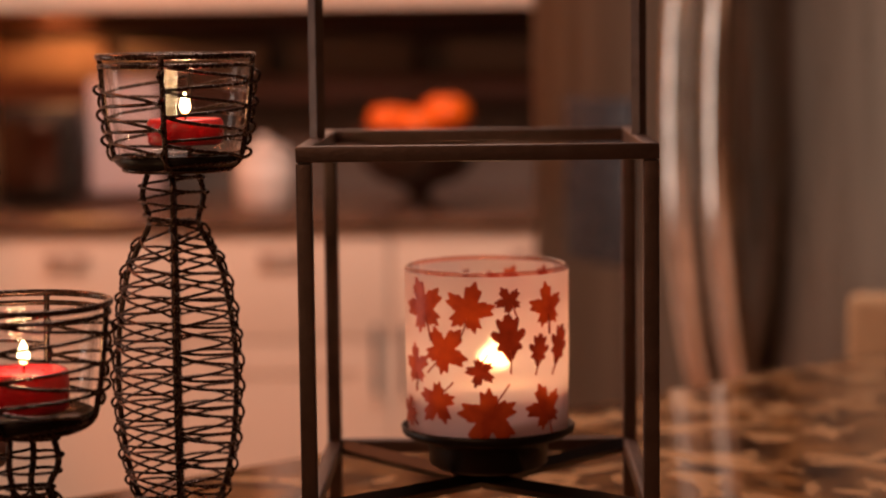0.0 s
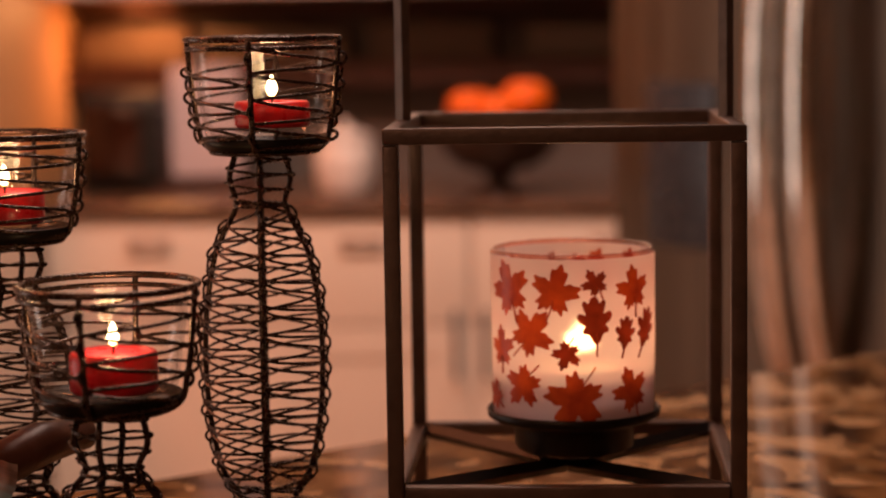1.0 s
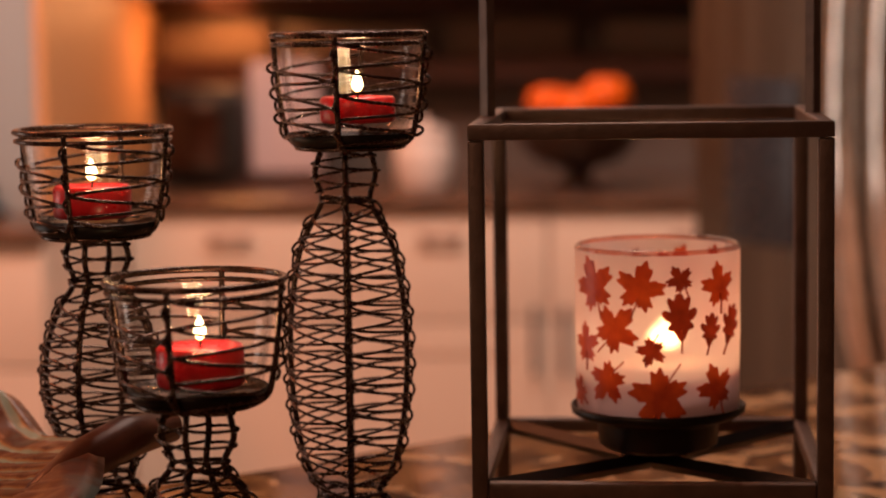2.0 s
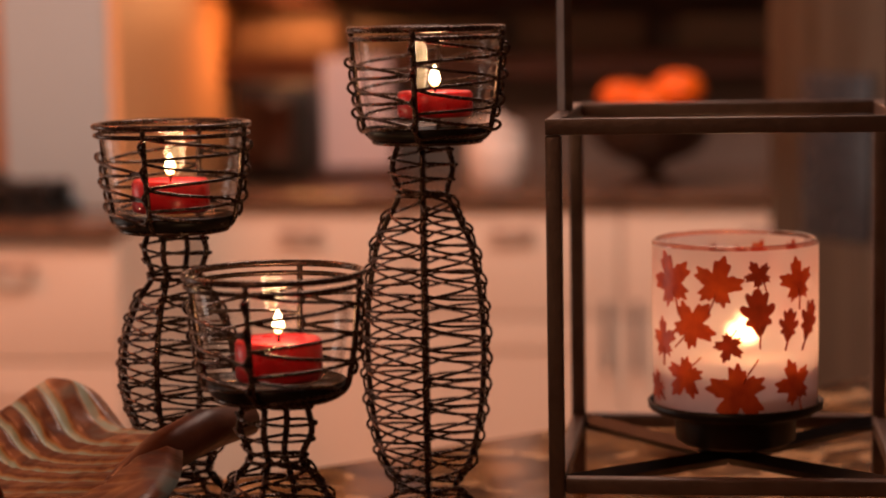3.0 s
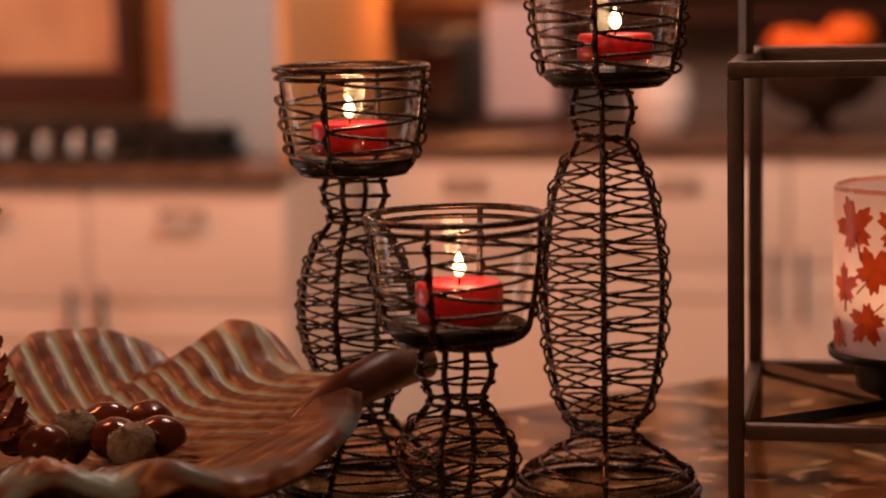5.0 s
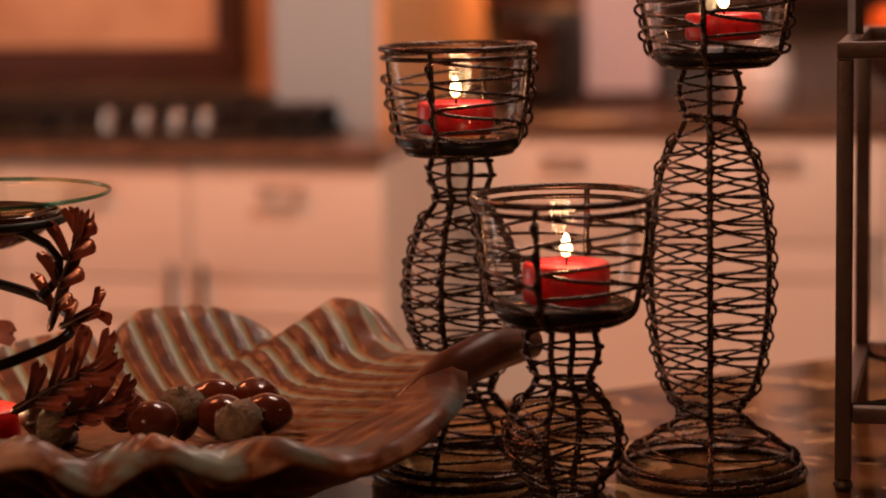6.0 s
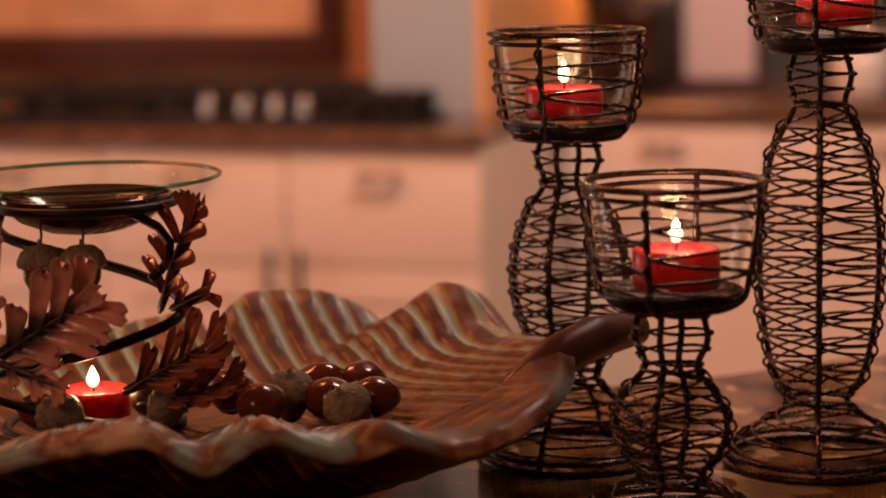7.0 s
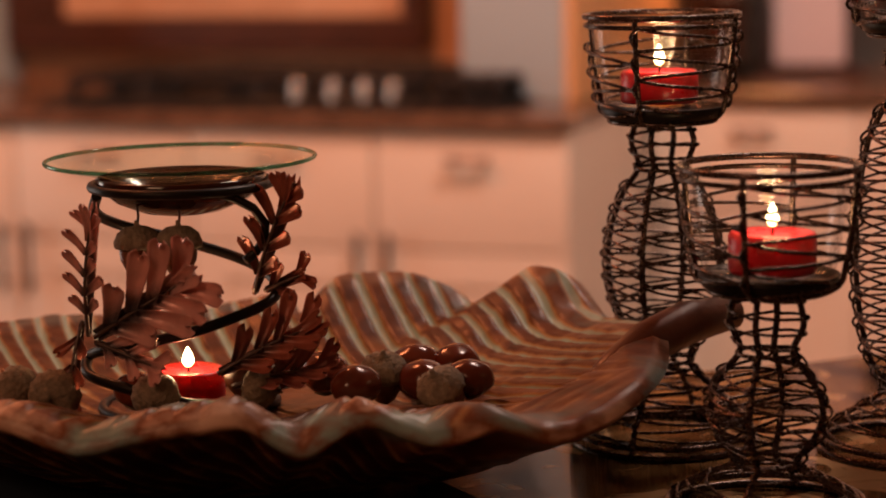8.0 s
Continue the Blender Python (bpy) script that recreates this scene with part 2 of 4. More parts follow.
BOWLWOOD = material("dark_turned_wood", (0.035, 0.016, 0.010), 0.35, 0, (0.02, 0.01, 0.006), 30, 0.8)
CHESTNUT = material("glossy_chestnut", (0.165, 0.030, 0.010), 0.18, 0, (0.065, 0.013, 0.005), 30, 0.8)
ACORNCAP = material("rough_acorn_cap", (0.32, 0.25, 0.17), 0.85, 0, (0.14, 0.105, 0.07), 220, 0.9, 0.9, 500)
ACORN = material("brown_acorn", (0.16, 0.055, 0.022), 0.3, 0, (0.09, 0.03, 0.012), 40, 0.8)
BROWN = material("brown_glaze", (0.13, 0.042, 0.020), 0.4, 0, (0.075, 0.024, 0.012), 40, 0.8, 0.25, 120)
RUST = leaf_paint("rust_painted_leaf_metal", (0.060, 0.022, 0.016), (0.40, 0.11, 0.065))
ROSE = leaf_paint("rose_painted_leaf_metal", (0.075, 0.060, 0.062), (0.90, 0.46, 0.40))
REFLECTION_BLACK = material("black_reflection_sheet", (0.008, 0.007, 0.007), 0.85, 0, (0.013, 0.011, 0.010), 200, 0.8, 0.2, 600, spec=0.15)
PULL = material("bronze_pull", (0.30, 0.16, 0.10), 0.4, 0.5, (0.22, 0.11, 0.07), 60, 0.7)
STONEWHITE = material("beige_fabric", (0.36, 0.26, 0.15), 0.9, 0, (0.30, 0.21, 0.12), 120, 0.8, 0.2, 500)
OIL = material("dark_amber_oil", (0.05, 0.014, 0.006), 0.08, 0, (0.03, 0.008, 0.004), 20, 0.6)


# ---- mesh helpers ----
def link(name, verts, faces, mat, parent=None, label="", smooth=True):
    me = bpy.data.meshes.new(name)
    me.from_pydata([tuple(v) for v in verts], [], faces)
    bm = bmesh.new()
    bm.from_mesh(me)
    bmesh.ops.recalc_face_normals(bm, faces=bm.faces)
    bm.to_mesh(me)
    bm.free()
    me.materials.append(mat)
    if smooth:
        me.shade_smooth()
    ob = new(name, me)
    ob.parent = parent
    if label:
        tagged(ob, label)
    return ob


def empty(name, at, label, category, group="", kind="", turn=0.0):
    ob = new(name)
    ob.empty_display_size = 0.01
    ob.matrix_world = pose(*at, 0, 0, turn)
    return tagged(ob, label, category, group, kind)


def box(lo, hi, bevel=0.002, seg=2):
    """Bevelled box as verts and faces."""
    bm = bmesh.new()
    bmesh.ops.create_cube(bm, size=1)
    for v in bm.verts:
        v.co = Vector([lo[i] + (v.co[i] + 0.5) * (hi[i] - lo[i]) for i in range(3)])
    if bevel:
        bmesh.ops.bevel(bm, geom=bm.edges, offset=bevel, segments=seg, affect="EDGES", profile=0.6)
    bm.verts.index_update()
    out = [v.co.copy() for v in bm.verts], [[v.index for v in f.verts] for f in bm.faces]
    bm.free()
    return out


def join(*pieces):
    verts, faces = [], []
    for v, f in pieces:
        k = len(verts)
        verts += list(v)
        faces += [[i + k for i in q] for q in f]
    return verts, faces


def tube(points, radius, sides=6, closed=False):
    """A round wire along points; radius may be a number or a list."""
    p = np.array([tuple(q) for q in points], float)
    n = len(p)
    rad = np.full(n, radius) if np.isscalar(radius) else np.array(radius, float)
    if closed:
        tan = np.roll(p, -1, 0) - np.roll(p, 1, 0)
    else:
        tan = np.gradient(p, axis=0)
    tan /= np.linalg.norm(tan, axis=1)[:, None] + 1e-12
    ref = Vector((0, 0, 1)) if abs(tan[0][2]) < 0.9 else Vector((1, 0, 0))
    u = Vector(tan[0]).cross(ref).normalized()
    verts, faces = [], []
    for i in range(n):
        t = Vector(tan[i])
        u = (u - t * u.dot(t)).normalized()
        w = t.cross(u)
        for k in range(sides):
            a = 2 * math.pi * k / sides
            verts.append(Vector(p[i]) + (u * math.cos(a) + w * math.sin(a)) * rad[i])
    for i in range(n if closed else n - 1):
        j = (i + 1) % n
        for k in range(sides):
            k2 = (k + 1) % sides
            faces.append([i * sides + k, i * sides + k2, j * sides + k2, j * sides + k])
    if not closed:
        faces.append(list(range(sides))[::-1])
        faces.append(list(range((n - 1) * sides, n * sides)))
    return verts, faces


def lathe(profile, sides=48):
    """Turns (r, z) round the z axis; a radius of 0 closes the end."""
    verts, faces, rows = [], [], []
    for r, z in profile:
        if r < 1e-6:
            rows.append([len(verts)])
            verts.append((0, 0, z))
        else:
            rows.append(list(range(len(verts), len(verts) + sides)))
            verts += [(r * math.cos(2 * math.pi * k / sides), r * math.sin(2 * math.pi * k / sides), z) for k in range(sides)]
    for a, b in zip(rows, rows[1:]):
        for k in range(sides):
            k2 = (k + 1) % sides
            if len(a) == 1 and len(b) == 1:
                continue
            if len(a) == 1:
                faces.append([a[0], b[k2], b[k]])
            elif len(b) == 1:
                faces.append([a[k], a[k2], b[0]])
            else:
                faces.append([a[k], a[k2], b[k2], b[k]])
    return verts, faces


def moved(piece, m):
    return [m @ Vector(v) for v in piece[0]], piece[1]


def ring(r, z, thick, sides=8, steps=56):
    return tube([(r * math.cos(2 * math.pi * k / steps), r * math.sin(2 * math.pi * k / steps), z) for k in range(steps)], thick, sides, True)


def smooth_profile(keys, n):
    """Rounded curve through (z, r) keys, from the top down."""
    z = np.array([k[0] for k in keys], float)
    r = np.array([k[1] for k in keys], float)
    s = np.concatenate([[0], np.cumsum(np.hypot(np.diff(z), np.diff(r)))])
    t = np.linspace(0, s[-1], n)
    out = []
    for arr in (z, r):
        d = np.gradient(arr, s)
        idx = np.clip(np.searchsorted(s, t, side="right") - 1, 0, len(s) - 2)
        h = s[idx + 1] - s[idx]
        u = (t - s[idx]) / h
        out.append((2 * u**3 - 3 * u**2 + 1) * arr[idx] + (u**3 - 2 * u**2 + u) * h * d[idx] + (-2 * u**3 + 3 * u**2) * arr[idx + 1] + (u**3 - u**2) * h * d[idx + 1])
    return out[0], out[1]


# ---- the room ----
def structure(name, piece, mat, label, smooth=False):
    ob = link(name, piece[0], piece[1], mat, None, "", smooth)
    return tagged(ob, label, name.split("_")[0], "", "structure")


structure("floor", box((-4.2, -3.2, -0.08), (3.2, 2.95, 0.0), 0), FLOORWOOD, "warm oak kitchen floor")
structure("ceiling", box((-4.2, -3.2, 2.6), (3.2, 2.95, 2.7), 0), WALLPAINT, "plain warm-painted kitchen ceiling")
structure("wall_north", box((-4.2, 2.70, 0.0), (3.2, 2.95, 2.6), 0), SPLASH, "tan stone wall behind the counters")
structure("wall_south", box((-4.2, -3.2, 0.0), (3.2, -3.0, 2.6), 0), WALLPAINT, "plain wall of the kitchen")
structure("wall_west", box((-4.2, -3.0, 0.0), (-4.0, 2.70, 2.6), 0), WALLPAINT, "plain wall of the kitchen")
structure("wall_east", box((3.0, -3.0, 0.0), (3.2, 2.70, 2.6), 0), WALLPAINT, "plain wall of the kitchen")

# mantel round the cooker: painted pilaster and back
structure("pilaster_right", box((-1.075, 1.93, 0.9205), (-0.91, 2.70, 2.6), 0.004), PILASTER, "pale grey painted pilaster beside the cooktop")
structure("pilaster_left", box((-2.32, 1.93, 0.9205), (-2.085, 2.70, 2.6), 0.004), PILASTER, "pale grey painted pilaster beside the cooktop")
# thin board over the pilaster's side, coloured as if lit orange
structure("end_panel", box((-0.9095, 1.932, 0.9205), (-0.895, 2.695, 2.59), 0.003), WARM_RETURN, "pilaster's return face beside the counter, amber light put into its honey colour")
structure("mantel_back", box((-2.085, 2.36, 0.9205), (-1.075, 2.70, 2.6), 0.0), PANELTILE, "beige stone wall behind the cooktop")


def island():
    """Granite slab with an eased edge; its far side turns slantwise."""
    pts = [Vector(p) for p in ((-1.05, -0.62), (0.55, -0.62), (1.15, 0.36), (0.575, 0.929), (-0.25, 0.128), (-0.36, 0.055), (-0.50, 0.005), (-1.05, -0.04))]
    k = len(pts)
    bm = bmesh.new()
    low = [bm.verts.new((p.x, p.y, COUNTER - 0.04)) for p in pts]
    top = [bm.verts.new((p.x, p.y, COUNTER)) for p in pts]
    bm.faces.new(low[::-1])
    bm.faces.new(top)
    for i in range(k):
        j = (i + 1) % k
        bm.faces.new([low[i], low[j], top[j], top[i]])
    bmesh.ops.bevel(bm, geom=bm.edges, offset=0.009, segments=4, affect="EDGES")
    bm.verts.index_update()
    slab = [v.co.copy() for v in bm.verts], [[v.index for v in f.verts] for f in bm.faces]
    bm.free()
    th = empty("kitchen_island", (0, 0, 0), "kitchen island with polished brown granite top", "kitchen island")
    link("granite_top", *slab, GRANITE, th, "polished mottled brown granite")
    q = [p + (sum(pts, Vector((0, 0))) / k - p) * 0.12 for p in pts]
    v = [(p.x, p.y, z) for z in (0.0, COUNTER - 0.041) for p in q]
    link("base", v, [list(range(k))[::-1], list(range(k, 2 * k))] + [[i, (i + 1) % k, (i + 1) % k + k, i + k] for i in range(k)], PAINT, th, "", False)


island()


# ---- base cabinets ----
def handle(name, at, length, upright, parent):
    """Bar pull on two posts."""
    x, y, z = at
    h = length / 2
    ends = [(x, y - 0.018, z - h), (x, y - 0.018, z + h)] if upright else [(x - h, y - 0.018, z), (x + h, y - 0.018, z)]
    pc = tube(ends, 0.0045, 8)
    for e in ends:
        k = 0.75
        q = [x + (e[0] - x) * k, y, z + (e[2] - z) * k]
        pc = join(pc, tube([(q[0], y - 0.018, q[2]), (q[0], y, q[2])], 0.0045, 6))
    return link(name, *pc, BLACK if upright else PULL, parent, "dark metal bar pull" if upright else "bronze bar pull")


def door_frame(a, b, lo, hi, fr):
    """Square frame of a cabinet door, 20 mm thick, its inner edge chamfered."""
    outer = [(a, lo), (b, lo), (b, hi), (a, hi)]
    c = 0.004
    inner = [(a + fr, lo + fr), (b - fr, lo + fr), (b - fr, hi - fr), (a + fr, hi - fr)]
    lip = [(a + fr - c, lo + fr - c), (b - fr + c, lo + fr - c), (b - fr + c, hi - fr + c), (a + fr - c, hi - fr + c)]
    loops = [(outer, 0.02), (outer, 0.0), (lip, 0.0), (inner, c), (inner, 0.02)]
    verts = [(x, y, z) for loop, y in loops for x, z in loop]
    faces = []
    for k in range(5):
        m = (k + 1) % 5
        for i in range(4):
            j = (i + 1) % 4
            faces.append([4 * k + i, 4 * k + j, 4 * m + j, 4 * m + i])
    return verts, faces


def cabinet(x0, x1, y, label, hinge):
    """A base unit: body, a drawer and a door with a raised frame."""
    th = empty("base_cabinet", ((x0 + x1) / 2, y, 0), label, "cabinet", "base cabinets")
    w = (x1 - x0) / 2
    link("body", *box((-w, 0.02, 0.1), (w, 0.50, COUNTER - 0.023), 0.001), PAINT, th, "", False)
    link("plinth", *box((-w, 0.08, 0.0), (w, 0.5, 0.1), 0.001), PAINT, th, "", False)
    dr = link("drawer", *join(box((-w + 0.001, 0.0, 0.721), (w - 0.001, 0.02, 0.895), 0.002)), PAINT, th)
    handle("handle", (0, 0.0, 0.856), 0.07, False, dr)
    a, b, fr = -w + 0.001, w - 0.001, 0.055
    d = link("door", *door_frame(a, b, 0.11, 0.718, fr), PAINT, th, "", False)
    link("panel", *box((a + fr - 0.004, 0.005, 0.106 + fr), (b - fr + 0.004, 0.017, 0.722 - fr), 0.0), PAINT, d, "", False)
    handle("handle", (b - 0.022 if hinge == "left" else a + 0.022, 0.0, 0.69), 0.11, True, d)
    return th


for a, b, hinge in [(-1.148, -0.850, "right"), (-1.448, -1.150, "left"), (-1.748, -1.450, "right"), (-2.300, -1.750, "left")]:
    cabinet(a, b, 1.735, "cream painted base cabinet under the cooktop counter", hinge)
for a, b, hinge in [(-0.840, -0.502, "right"), (-0.500, -0.158, "left"), (-0.156, 0.300, "right")]:
    cabinet(a, b, 2.19, "cream painted base cabinet along the back wall", hinge)


def worktop(lo, hi, label):
    tagged(link("worktop", *box(lo, hi, 0.006), BACKSTONE, None, "", False), label, "worktop")


worktop((-2.32, 1.720, COUNTER - 0.022), (-0.846, 2.165, COUNTER), "brown granite worktop round the cooktop")
worktop((-2.32, 2.170, COUNTER - 0.018), (0.32, 2.70, COUNTER), "brown granite worktop along the back wall")


# ---- cooktop ----
def cooktop():
    """Black hob: a deep tray before the tile panel and a shallow one that runs on before the pilaster."""
    th = empty("gas_cooktop", (-1.40, 1.90, COUNTER), "black gas cooktop with grates and steel knobs", "cooktop")
    link("tray", *join(box((-0.31, -0.155, 0.0), (0.32, 0.24, 0.012), 0.004), box((0.3205, -0.125, 0.0), (0.445, 0.024, 0.012), 0.004)), HOB, th)

    def grate(x0, x1, y0, y1):
        pc = []
        for k in range(5):
            y = y0 + (y1 - y0) * k / 4
            pc.append(box((x0, y - 0.007, 0.034), (x1, y + 0.007, 0.048), 0.002))
        for k in range(3):
            x = x0 + 0.008 + (x1 - x0 - 0.016) * k / 2
            pc.append(box((x - 0.007, y0, 0.036), (x + 0.007, y1, 0.050), 0.002))
            for y in (y0, y1):
                pc.append(box((x - 0.008, y - 0.008, 0.012), (x + 0.008, y + 0.008, 0.036), 0.002))
        link("grate", *join(*pc), HOB, th, "black cast-iron grate", False)
        for y in (y0 + (y1 - y0) * 0.27, y0 + (y1 - y0) * 0.73):
            link("burner", *moved(lathe([(0, 0.030), (0.026, 0.030), (0.030, 0.026), (0.036, 0.018), (0.038, 0.012), (0, 0.012)], 24), pose((x0 + x1) / 2, y, 0)), HOB, th)

    grate(-0.295, -0.135, -0.075, 0.215)
    grate(-0.120, 0.090, -0.075, 0.215)
    grate(0.105, 0.300, -0.075, 0.215)
    grate(0.335, 0.430, -0.105, 0.010)
    for kx in (0.112, 0.172, 0.222, 0.268):
        link("knob", *moved(lathe([(0, 0.046), (0.008, 0.046), (0.0095, 0.043), (0.0105, 0.018), (0.013, 0.012), (0, 0.012)], 24), pose(kx, -0.115, 0)), KNOB, th, "polished steel knob")
    return th


cooktop()


def framed_panel():
    """Stone panel in a dark wooden frame above the cooktop."""
    th = empty("framed_tile_panel", (-1.61, 2.30, 1.018), "beige tile panel in a dark wooden frame above the cooktop", "wall panel")
    link("panel", *box((-0.36, 0.02, 0.018), (0.305, 0.058, 0.60), 0.0), PANELTILE, th, "", False)
    for nm, lo, hi in (("bottom_rail", (-0.47, 0.0, -0.042), (0.345, 0.06, 0.018)), ("top_rail", (-0.47, 0.0, 0.60), (0.345, 0.06, 0.68)),
                       ("side_rail", (-0.47, 0.0, 0.0185), (-0.36, 0.06, 0.5995)), ("side_rail", (0.305, 0.0, 0.0185), (0.345, 0.06, 0.5995))):
        link(nm, *box(lo, hi, 0.006), DARKWOOD, th, "", False)


framed_panel()


# ---- shelves on the back wall ----
def shelf(z0, z1, depth, label):
    th = empty("wall_shelf", (-0.40, 2.70, z0), label, "shelf", "wall shelves")
    link("board", *box((-0.50, -depth, 0.0), (0.52, -0.001, z1 - z0), 0.003), DARKWOOD, th, "", False)
    for x in (-0.44, 0.0, 0.46):
        link("bracket", *box((x - 0.012, -depth * 0.6, -0.008), (x + 0.012, -0.001, -0.0005), 0.003), DARKWOOD, th, "", False)


shelf(1.09, 1.135, 0.10, "thick dark wooden shelf on the back wall")
shelf(1.225, 1.245, 0.08, "thin dark wooden shelf on the back wall")
for i, (x, w, h, col) in enumerate([(-0.78, 0.20, 0.060, (0.20, 0.13, 0.085)), (-0.52, 0.25, 0.052, (0.22, 0.18, 0.145)), (-0.24, 0.22, 0.064, (0.17, 0.14, 0.115)), (0.015, 0.17, 0.055, (0.25, 0.22, 0.19))]):
    bk = material("woven_basket", col, 0.8, 0, [c * 0.6 for c in col], 60, 0.9, 0.6, 200, stretch=(0.4, 0.4, 3))
    th = empty("shelf_basket", (x, 2.655, 1.1355), "low woven grey-brown basket on the dark shelf", "basket", "baskets on the shelf")
    wall = join(box((-w / 2, -0.040, 0), (w / 2, -0.034, h), 0.002), box((-w / 2, 0.034, 0), (w / 2, 0.040, h), 0.002), box((-w / 2, -0.034, 0), (-w / 2 + 0.006, 0.034, h), 0.002), box((w / 2 - 0.006, -0.034, 0), (w / 2, 0.034, h), 0.002), box((-w / 2 + 0.006, -0.034, 0), (w / 2 - 0.006, 0.034, 0.005), 0))
    link("basket_wall", *wall, bk, th, "", False)
    link("basket_rim", *tube([(-w / 2, -0.040, h), (w / 2, -0.040, h), (w / 2, 0.040, h), (-w / 2, 0.040, h)], 0.004, 8, True), bk, th)
tagged(link("upper_cabinet", *box((-0.88, 2.40, 1.252), (0.20, 2.70, 2.3), 0.004), PAINT, None, "", False), "cream painted wall cabinet over the counter", "cabinet")


# ---- things on the back counter ----
def fruit_bowl(at):
    th = empty("fruit_bowl", at, "dark footed wooden bowl on the counter", "bowl")
    link("bowl", *lathe([(0, 0.062), (0.03, 0.066), (0.07, 0.084), (0.096, 0.132), (0.104, 0.136), (0.103, 0.110), (0.090, 0.072), (0.062, 0.048), (0.030, 0.040), (0.020, 0.030), (0.022, 0.014), (0.042, 0.006), (0.050, 0.003), (0.050, 0), (0, 0)], 48), BOWLWOOD, th)


fruit_bowl((-0.112, 2.27, COUNTER))
for i, (dx, dy, dz, s) in enumerate([(-0.046, -0.025, 0.146, 0.034), (0.002, -0.045, 0.140, 0.034), (0.046, -0.02, 0.156, 0.040), (0.03, 0.045, 0.14, 0.034), (-0.032, 0.040, 0.142, 0.034), (0.0, 0.0, 0.112, 0.032)]):
    bm = bmesh.new()
    bmesh.ops.create_uvsphere(bm, u_segments=28, v_segments=18, radius=s)
    for v in bm.verts:
        a = math.atan2(v.co.y, v.co.x)
        v.co.x *= 1 + 0.05 * math.cos(8 * a)
        v.co.y *= 1 + 0.05 * math.cos(8 * a)
        v.co.z *= 0.85 - 0.10 * math.exp(-((v.co.x**2 + v.co.y**2) / (s * 0.4) ** 2))
    bm.verts.index_update()
    pc = [v.co.copy() for v in bm.verts], [[v.index for v in f.verts] for f in bm.faces]
    bm.free()
    th = empty("pumpkin", (-0.112 + dx, 2.27 + dy, COUNTER + dz), "small orange gourd heaped in the dark bowl", "gourd", "gourds in the bowl")
    link("gourd_body", *pc, ORANGE, th)
    link("stem", *tube([(0, 0, s * 0.7), (0.002, 0, s * 0.95), (0.006, 0, s * 1.1)], [0.004, 0.003, 0.0025], 6), BOWLWOOD, th)


def toaster(at):
    th = empty("toaster_oven", at, "dark toaster oven on the back counter", "toaster oven")
    link("case", *box((-0.07, -0.10, 0.01), (0.07, 0.10, 0.17), 0.010), BLACK, th)
    link("oven_door", *box((-0.060, -0.112, 0.03), (0.035, -0.101, 0.15), 0.004), OIL, th, "dark glass door")
    for z in (0.05, 0.09, 0.13):
        link("dial", *moved(lathe([(0, 0.012), (0.010, 0.012), (0.011, 0), (0, 0)], 20), pose(0.054, -0.101, z, 90, 0, 0)), BLACK, th)
    for x in (-0.05, 0.05):
        for y in (-0.08, 0.08):
            link("foot", *moved(lathe([(0, 0.011), (0.010, 0.011), (0.010, 0), (0, 0)], 12), pose(x, y, 0)), BLACK, th)


toaster((-0.765, 2.52, COUNTER))


def cookbook(at):
    th = empty("cookbook", at, "pale open cookbook leaning on a dark stand", "book", turn=12)
    m = pose(0, 0, 0.02, -12, 0, 0)
    link("book_block", *moved(box((-0.060, -0.010, 0.0), (0.060, 0.006, 0.195), 0.004), m), PAPER, th)
    link("stand", *join(moved(box((-0.07, 0.0065, 0.0), (0.07, 0.012, 0.16), 0.002), m), box((-0.09, -0.035, 0.0), (0.09, 0.06, 0.014), 0.003)), DARKWOOD, th)


cookbook((-0.624, 2.47, COUNTER))


def canister(at):
    th = empty("canister", at, "white ceramic canister with a lid on the back counter", "canister")
    link("canister_body", *lathe([(0, 0), (0.042, 0), (0.048, 0.008), (0.050, 0.05), (0.047, 0.085), (0, 0.085)], 40), CERAMIC, th)
    link("lid", *lathe([(0, 0.0855), (0.049, 0.0855), (0.047, 0.095), (0.025, 0.105), (0.008, 0.108), (0.011, 0.118), (0, 0.122)], 40), CERAMIC, th)


canister((-0.372, 2.36, COUNTER))


# ---- fridge ----
def fridge():
    turn = math.degrees(math.atan2(-0.8, 0.6))
    th = empty("fridge", (0.308, 1.436, 0), "side-by-side stainless steel fridge with curved handles", "fridge", turn=turn)
    link("case", *box((-0.41, 0.065, 0.02), (0.52, 0.72, 1.78), 0.006), STEEL, th, "", False)
    link("freezer_door", *box((-0.41, 0.0, 0.08), (-0.003, 0.06, 1.78), 0.012, 4), STEEL, th)
    link("fridge_door", *box((0.003, 0.0, 0.08), (0.52, 0.06, 1.78), 0.012, 4), STEEL, th)
    link("dispenser", *join(box((-0.33, -0.006, 0.90), (-0.19, 0.002, 1.12), 0.003)), material("dispenser_panel", (0.028, 0.032, 0.040), 0.25, 0, (0.014, 0.016, 0.022), 12, 0.8), th, "blue-grey dispenser panel")
    for x in (-0.036, 0.036):
        pts = []
        for k in range(33):
            u = k / 32
            pts.append((x, 0.002 - 0.062 * math.sin(math.pi * u) ** 0.55, 0.74 + 0.72 * u))
        link("handle", *tube(pts, 0.0225, 18), CHROME, th, "bowed polished steel handle")


fridge()


